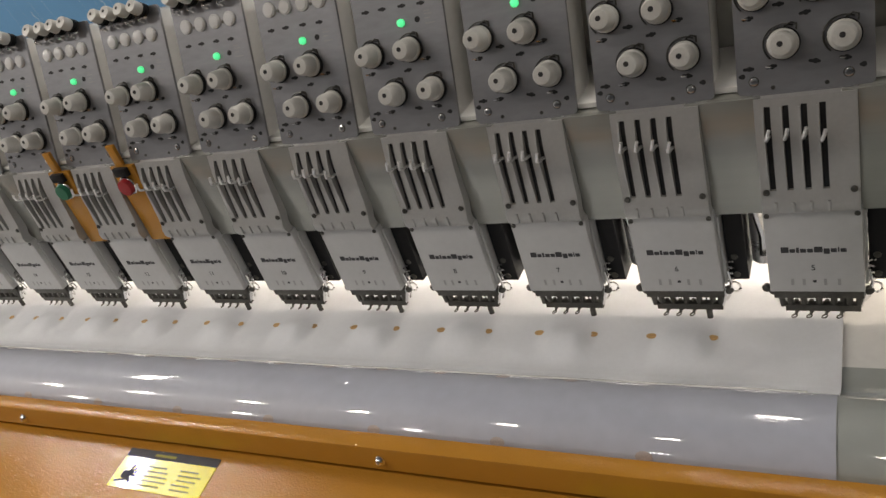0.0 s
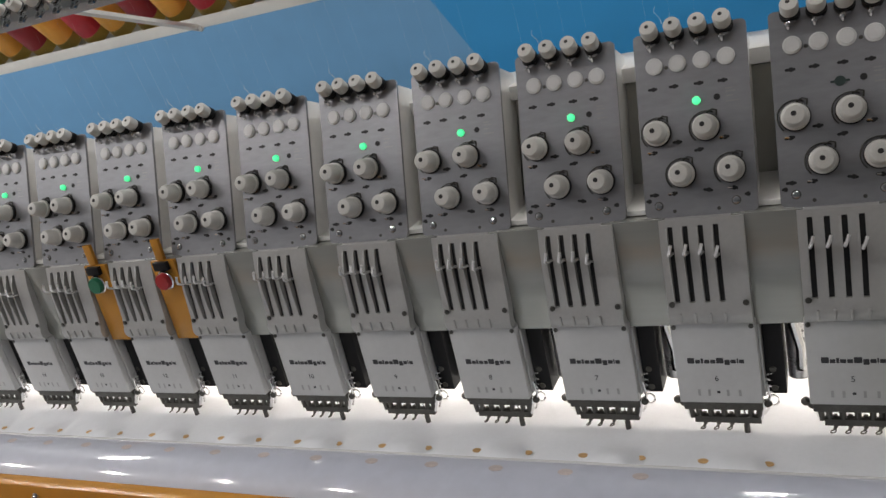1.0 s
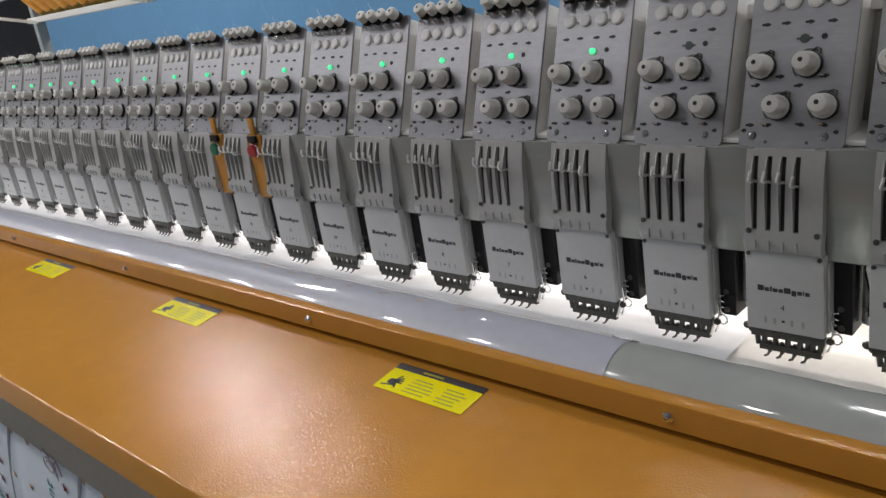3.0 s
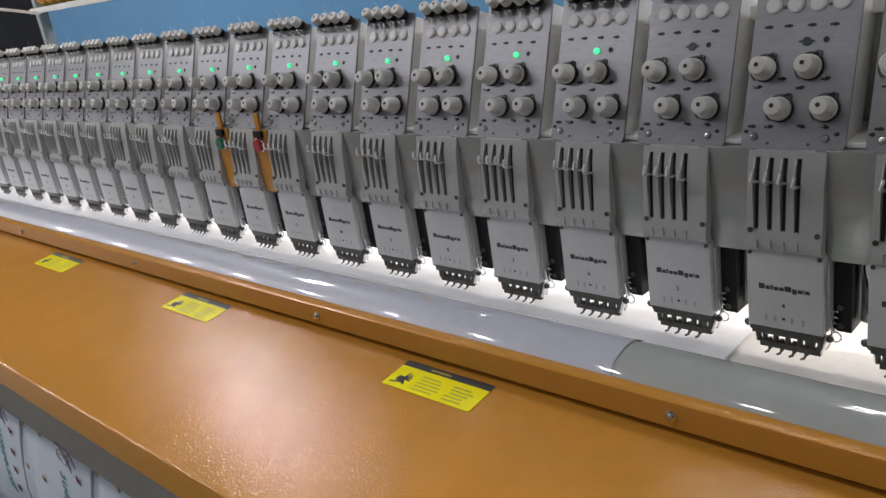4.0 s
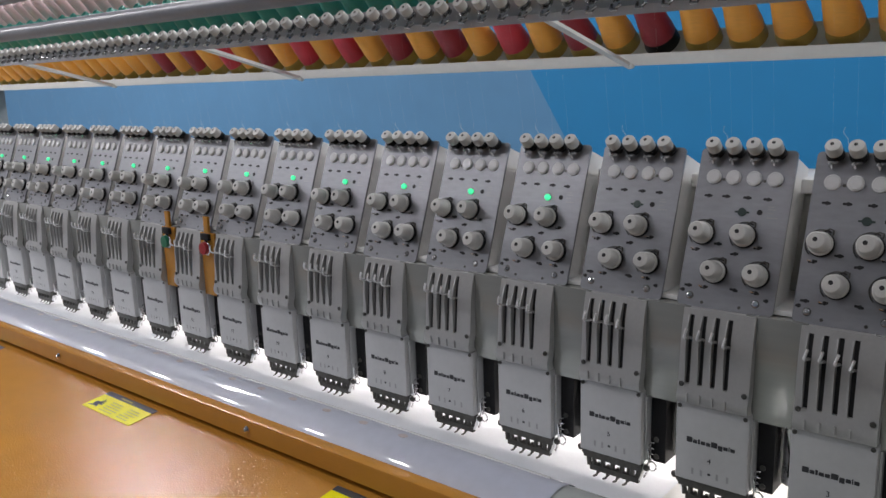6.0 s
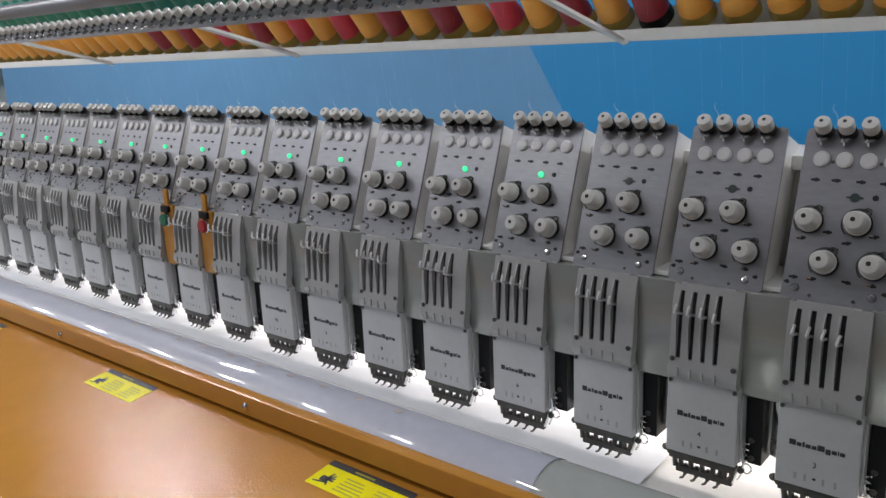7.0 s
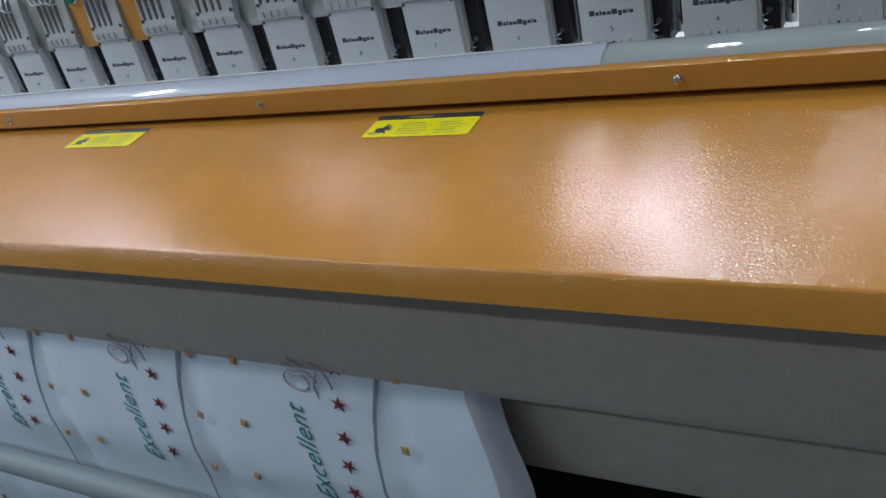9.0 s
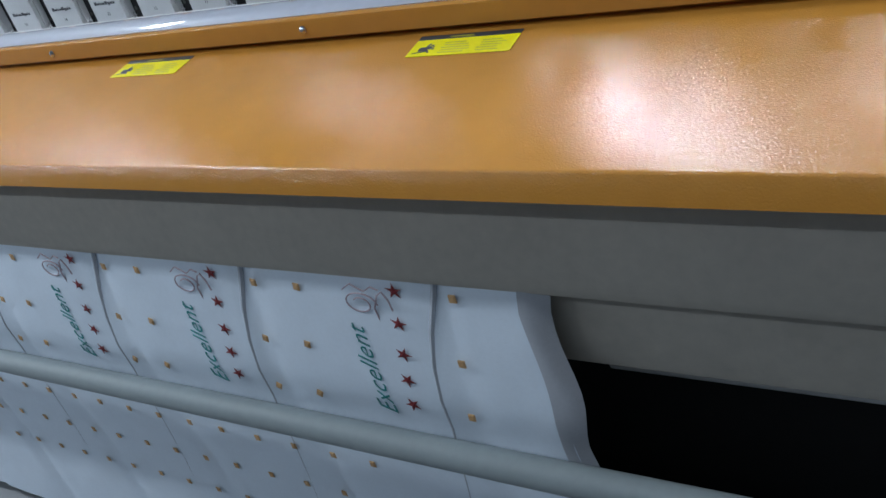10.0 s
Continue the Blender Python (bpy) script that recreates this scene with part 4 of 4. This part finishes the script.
bm = bmesh.new()
turned(bm, [(0.012, RX0), (0.012, RX1)], Matrix.Translation((0, -0.050, 1.735)) @ Matrix.Rotation(radians(90), 4, "Y"), 20)
part("rack_pipe", bm, PIPE_DARK, rack, "dark grey pipe")
bm = bmesh.new()
turned(bm, [(0.0092, 0.010), (0.0097, 0.012), (0.0097, 0.022), (0.0088, 0.0245), (0.0034, 0.025)], Matrix.Rotation(radians(52), 4, "X"), 16)
gk = mesh_of("guide_knob", bm, KNOB)
bm = bmesh.new()
turned(bm, [(0.004, -0.002), (0.0105, 0.001), (0.0105, 0.0045), (0.0075, 0.0055), (0.0100, 0.007), (0.0100, 0.0098)], Matrix.Rotation(radians(52), 4, "X"), 16)
rod(bm, [(-0.006, -0.004, -0.010), (-0.004, -0.012, -0.017), (0.004, -0.012, -0.017), (0.006, -0.004, -0.010)], 0.0024, 6)
gd = mesh_of("guide_disc", bm, mat("dark_chrome", (0.28, 0.28, 0.28), 0.16, 1.0, 0.2, 60))
bm = bmesh.new()
turned(bm, [(0.0024, 0.0250), (0.0024, 0.0254)], Matrix.Rotation(radians(52), 4, "X"), 8)
gh = mesh_of("guide_hole", bm, HOLE_SHADE)
for n in range(1, 25):
    for u in TOPS:
        o = shared("guide_knob", gk, rack, (-PITCH * (n - 5) + u * 1.39, -0.030 - 0.35, 1.588))
        shared("guide_disc", gd, o)
        shared("guide_hole", gh, o)

# cones of thread, lying with their tips towards the operator
CONE_M = Matrix.Rotation(radians(48), 4, "X")
cone_src = {}


def cone_thing(colour):
    c = thing("thread_cone", (0, 0, 0), {"orange": "orange-yellow thread wound on a tapered cone", "red": "bright red thread wound on a tapered cone", "maroon": "dark red thread wound on a tapered cone", "crimson": "dark red thread on a cone with a black base", "green": "teal green thread wound on a tapered cone", "pink": "pale pink thread wound on a tapered cone"}[colour], "thread cone", "cones on the rack")
    bm = bmesh.new()
    prof = [(0.0255, 0.021), (0.0298, 0.025)]
    for k in range(9):
        prof.append((0.0302 - 0.0013 * k + (0.0004 if k % 2 else 0), 0.030 + 0.0110 * k))
    prof += [(0.0175, 0.124), (0.0125, 0.126)]
    turned(bm, prof, CONE_M, 22)
    part("wound_thread", bm, THREADS[colour], c)
    bm = bmesh.new()
    turned(bm, [(0.0290, 0), (0.0318, 0.003), (0.0322, 0.008), (0.0296, 0.024)], CONE_M, 22)
    if colour == "crimson":
        part("cone_base", bm, BLACK, c, "black plastic base")
    else:
        part("cone_base", bm, CORE, c, "bare olive plastic base")
    bm = bmesh.new()
    turned(bm, [(0.0125, 0.124), (0.0120, 0.138), (0.0095, 0.138), (0.0095, 0.126)], CONE_M, 16)
    part("cone_tip", bm, THREADS[colour] if colour in ("green", "pink") else CORE, c)
    return c


rnd = random.Random(8)
used = set()
for tier, (ys, zs0) in enumerate(TIERS):
    k = 0
    x = 1.42
    while x > RX0 + 0.05:
        if tier == 0:
            col = "orange" if x > -0.12 or x < -1.78 else ("orange" if k % 2 else ("red" if rnd.random() < 0.6 else "maroon"))
        else:
            col = "green" if tier == 1 else "pink"
        if tier == 0 and -0.12 >= x > -0.12 - 0.0775:
            col = "crimson"
        m = Matrix.Translation((x, ys + 0.040, zs0 + 0.036)) @ Matrix.Rotation(rnd.uniform(-0.06, 0.06), 4, "Z")
        if col not in cone_src:
            cone_src[col] = cone_thing(col)
            cone_src[col].matrix_basis = m
        else:
            copy_thing(cone_src[col], m)
        k += 1
        x -= 0.0775

# threads from the guide strip down to the heads
bm = bmesh.new()
for n in range(1, 25):
    for u in TOPS:
        x = -PITCH * (n - 5) + u
        a = Vector((x * 1.0, -0.048, 1.583))
        b = Vector((x, -0.004, 1.375))
        rod(bm, [a, a.lerp(b, 0.5) + Vector((0.0012, 0, 0)), b], 0.00004, 3)
solid("sewing_threads", bm, YARN, "fine pale sewing threads running down to the heads", "thread", "stuff")


def motions():
    """The cloth feeds down; needle and working foot of each active head go in step."""
    foot = {0.0: -0.017, 0.5: -0.004, 1.0: -0.017, 2.0: -0.002, 3.6: -0.015}
    needle = {0.0: -0.018, 0.5: -0.014, 1.0: -0.018, 2.5: -0.004, 3.8: -0.016}
    feed = ((0, 0.026), (3, 0.026), (6, 0.026), (8.0, 0.026), (8.2, 0.026), (8.7, 0.043), (9.0, 0.024), (9.5, 0.0), (10, 0.0))
    walk(cloth, [(t, pose(-1.5 + dx, -0.2, 0)) for t, dx in ((0, 0), (0.6, 0.010), (2.4, 0.046), (4.5, 0.052), (10, 0.052))])
    fed = ((0, 0), (0.3, 0.45), (0.6, 1), (10, 1))
    axis = Matrix.Translation((0, RY + 0.2, RZ))
    walk(field, [(t, pose(0, -0.025 * f, 0)) for t, f in fed])
    walk(wrap, [(t, axis @ Matrix.Rotation(radians(31 * f), 4, "X") @ axis.inverted()) for t, f in fed])
    walk(hang, [(t, pose(-1.5, -0.71, 0.121 + dz)) for t, dz in feed])
    rows_f, rows_n = [], []
    for k in range(0, 101):
        t = k / 10
        down = -0.016 if 4.2 <= t <= 5.8 else 0.0
        rows_f.append((t, pose(0, 0, foot.get(t, 0.0))))
        rows_n.append((t, pose(0, 0, needle.get(t, down))))
    for n, h in HEADS.items():
        if n < 6:
            continue
        for o in h.children:
            if o.name.startswith("working_foot"):
                walk(o, rows_f)
            elif o.name.startswith("needle") and not o.name.startswith("needle_"):
                walk(o, rows_n)


motions()
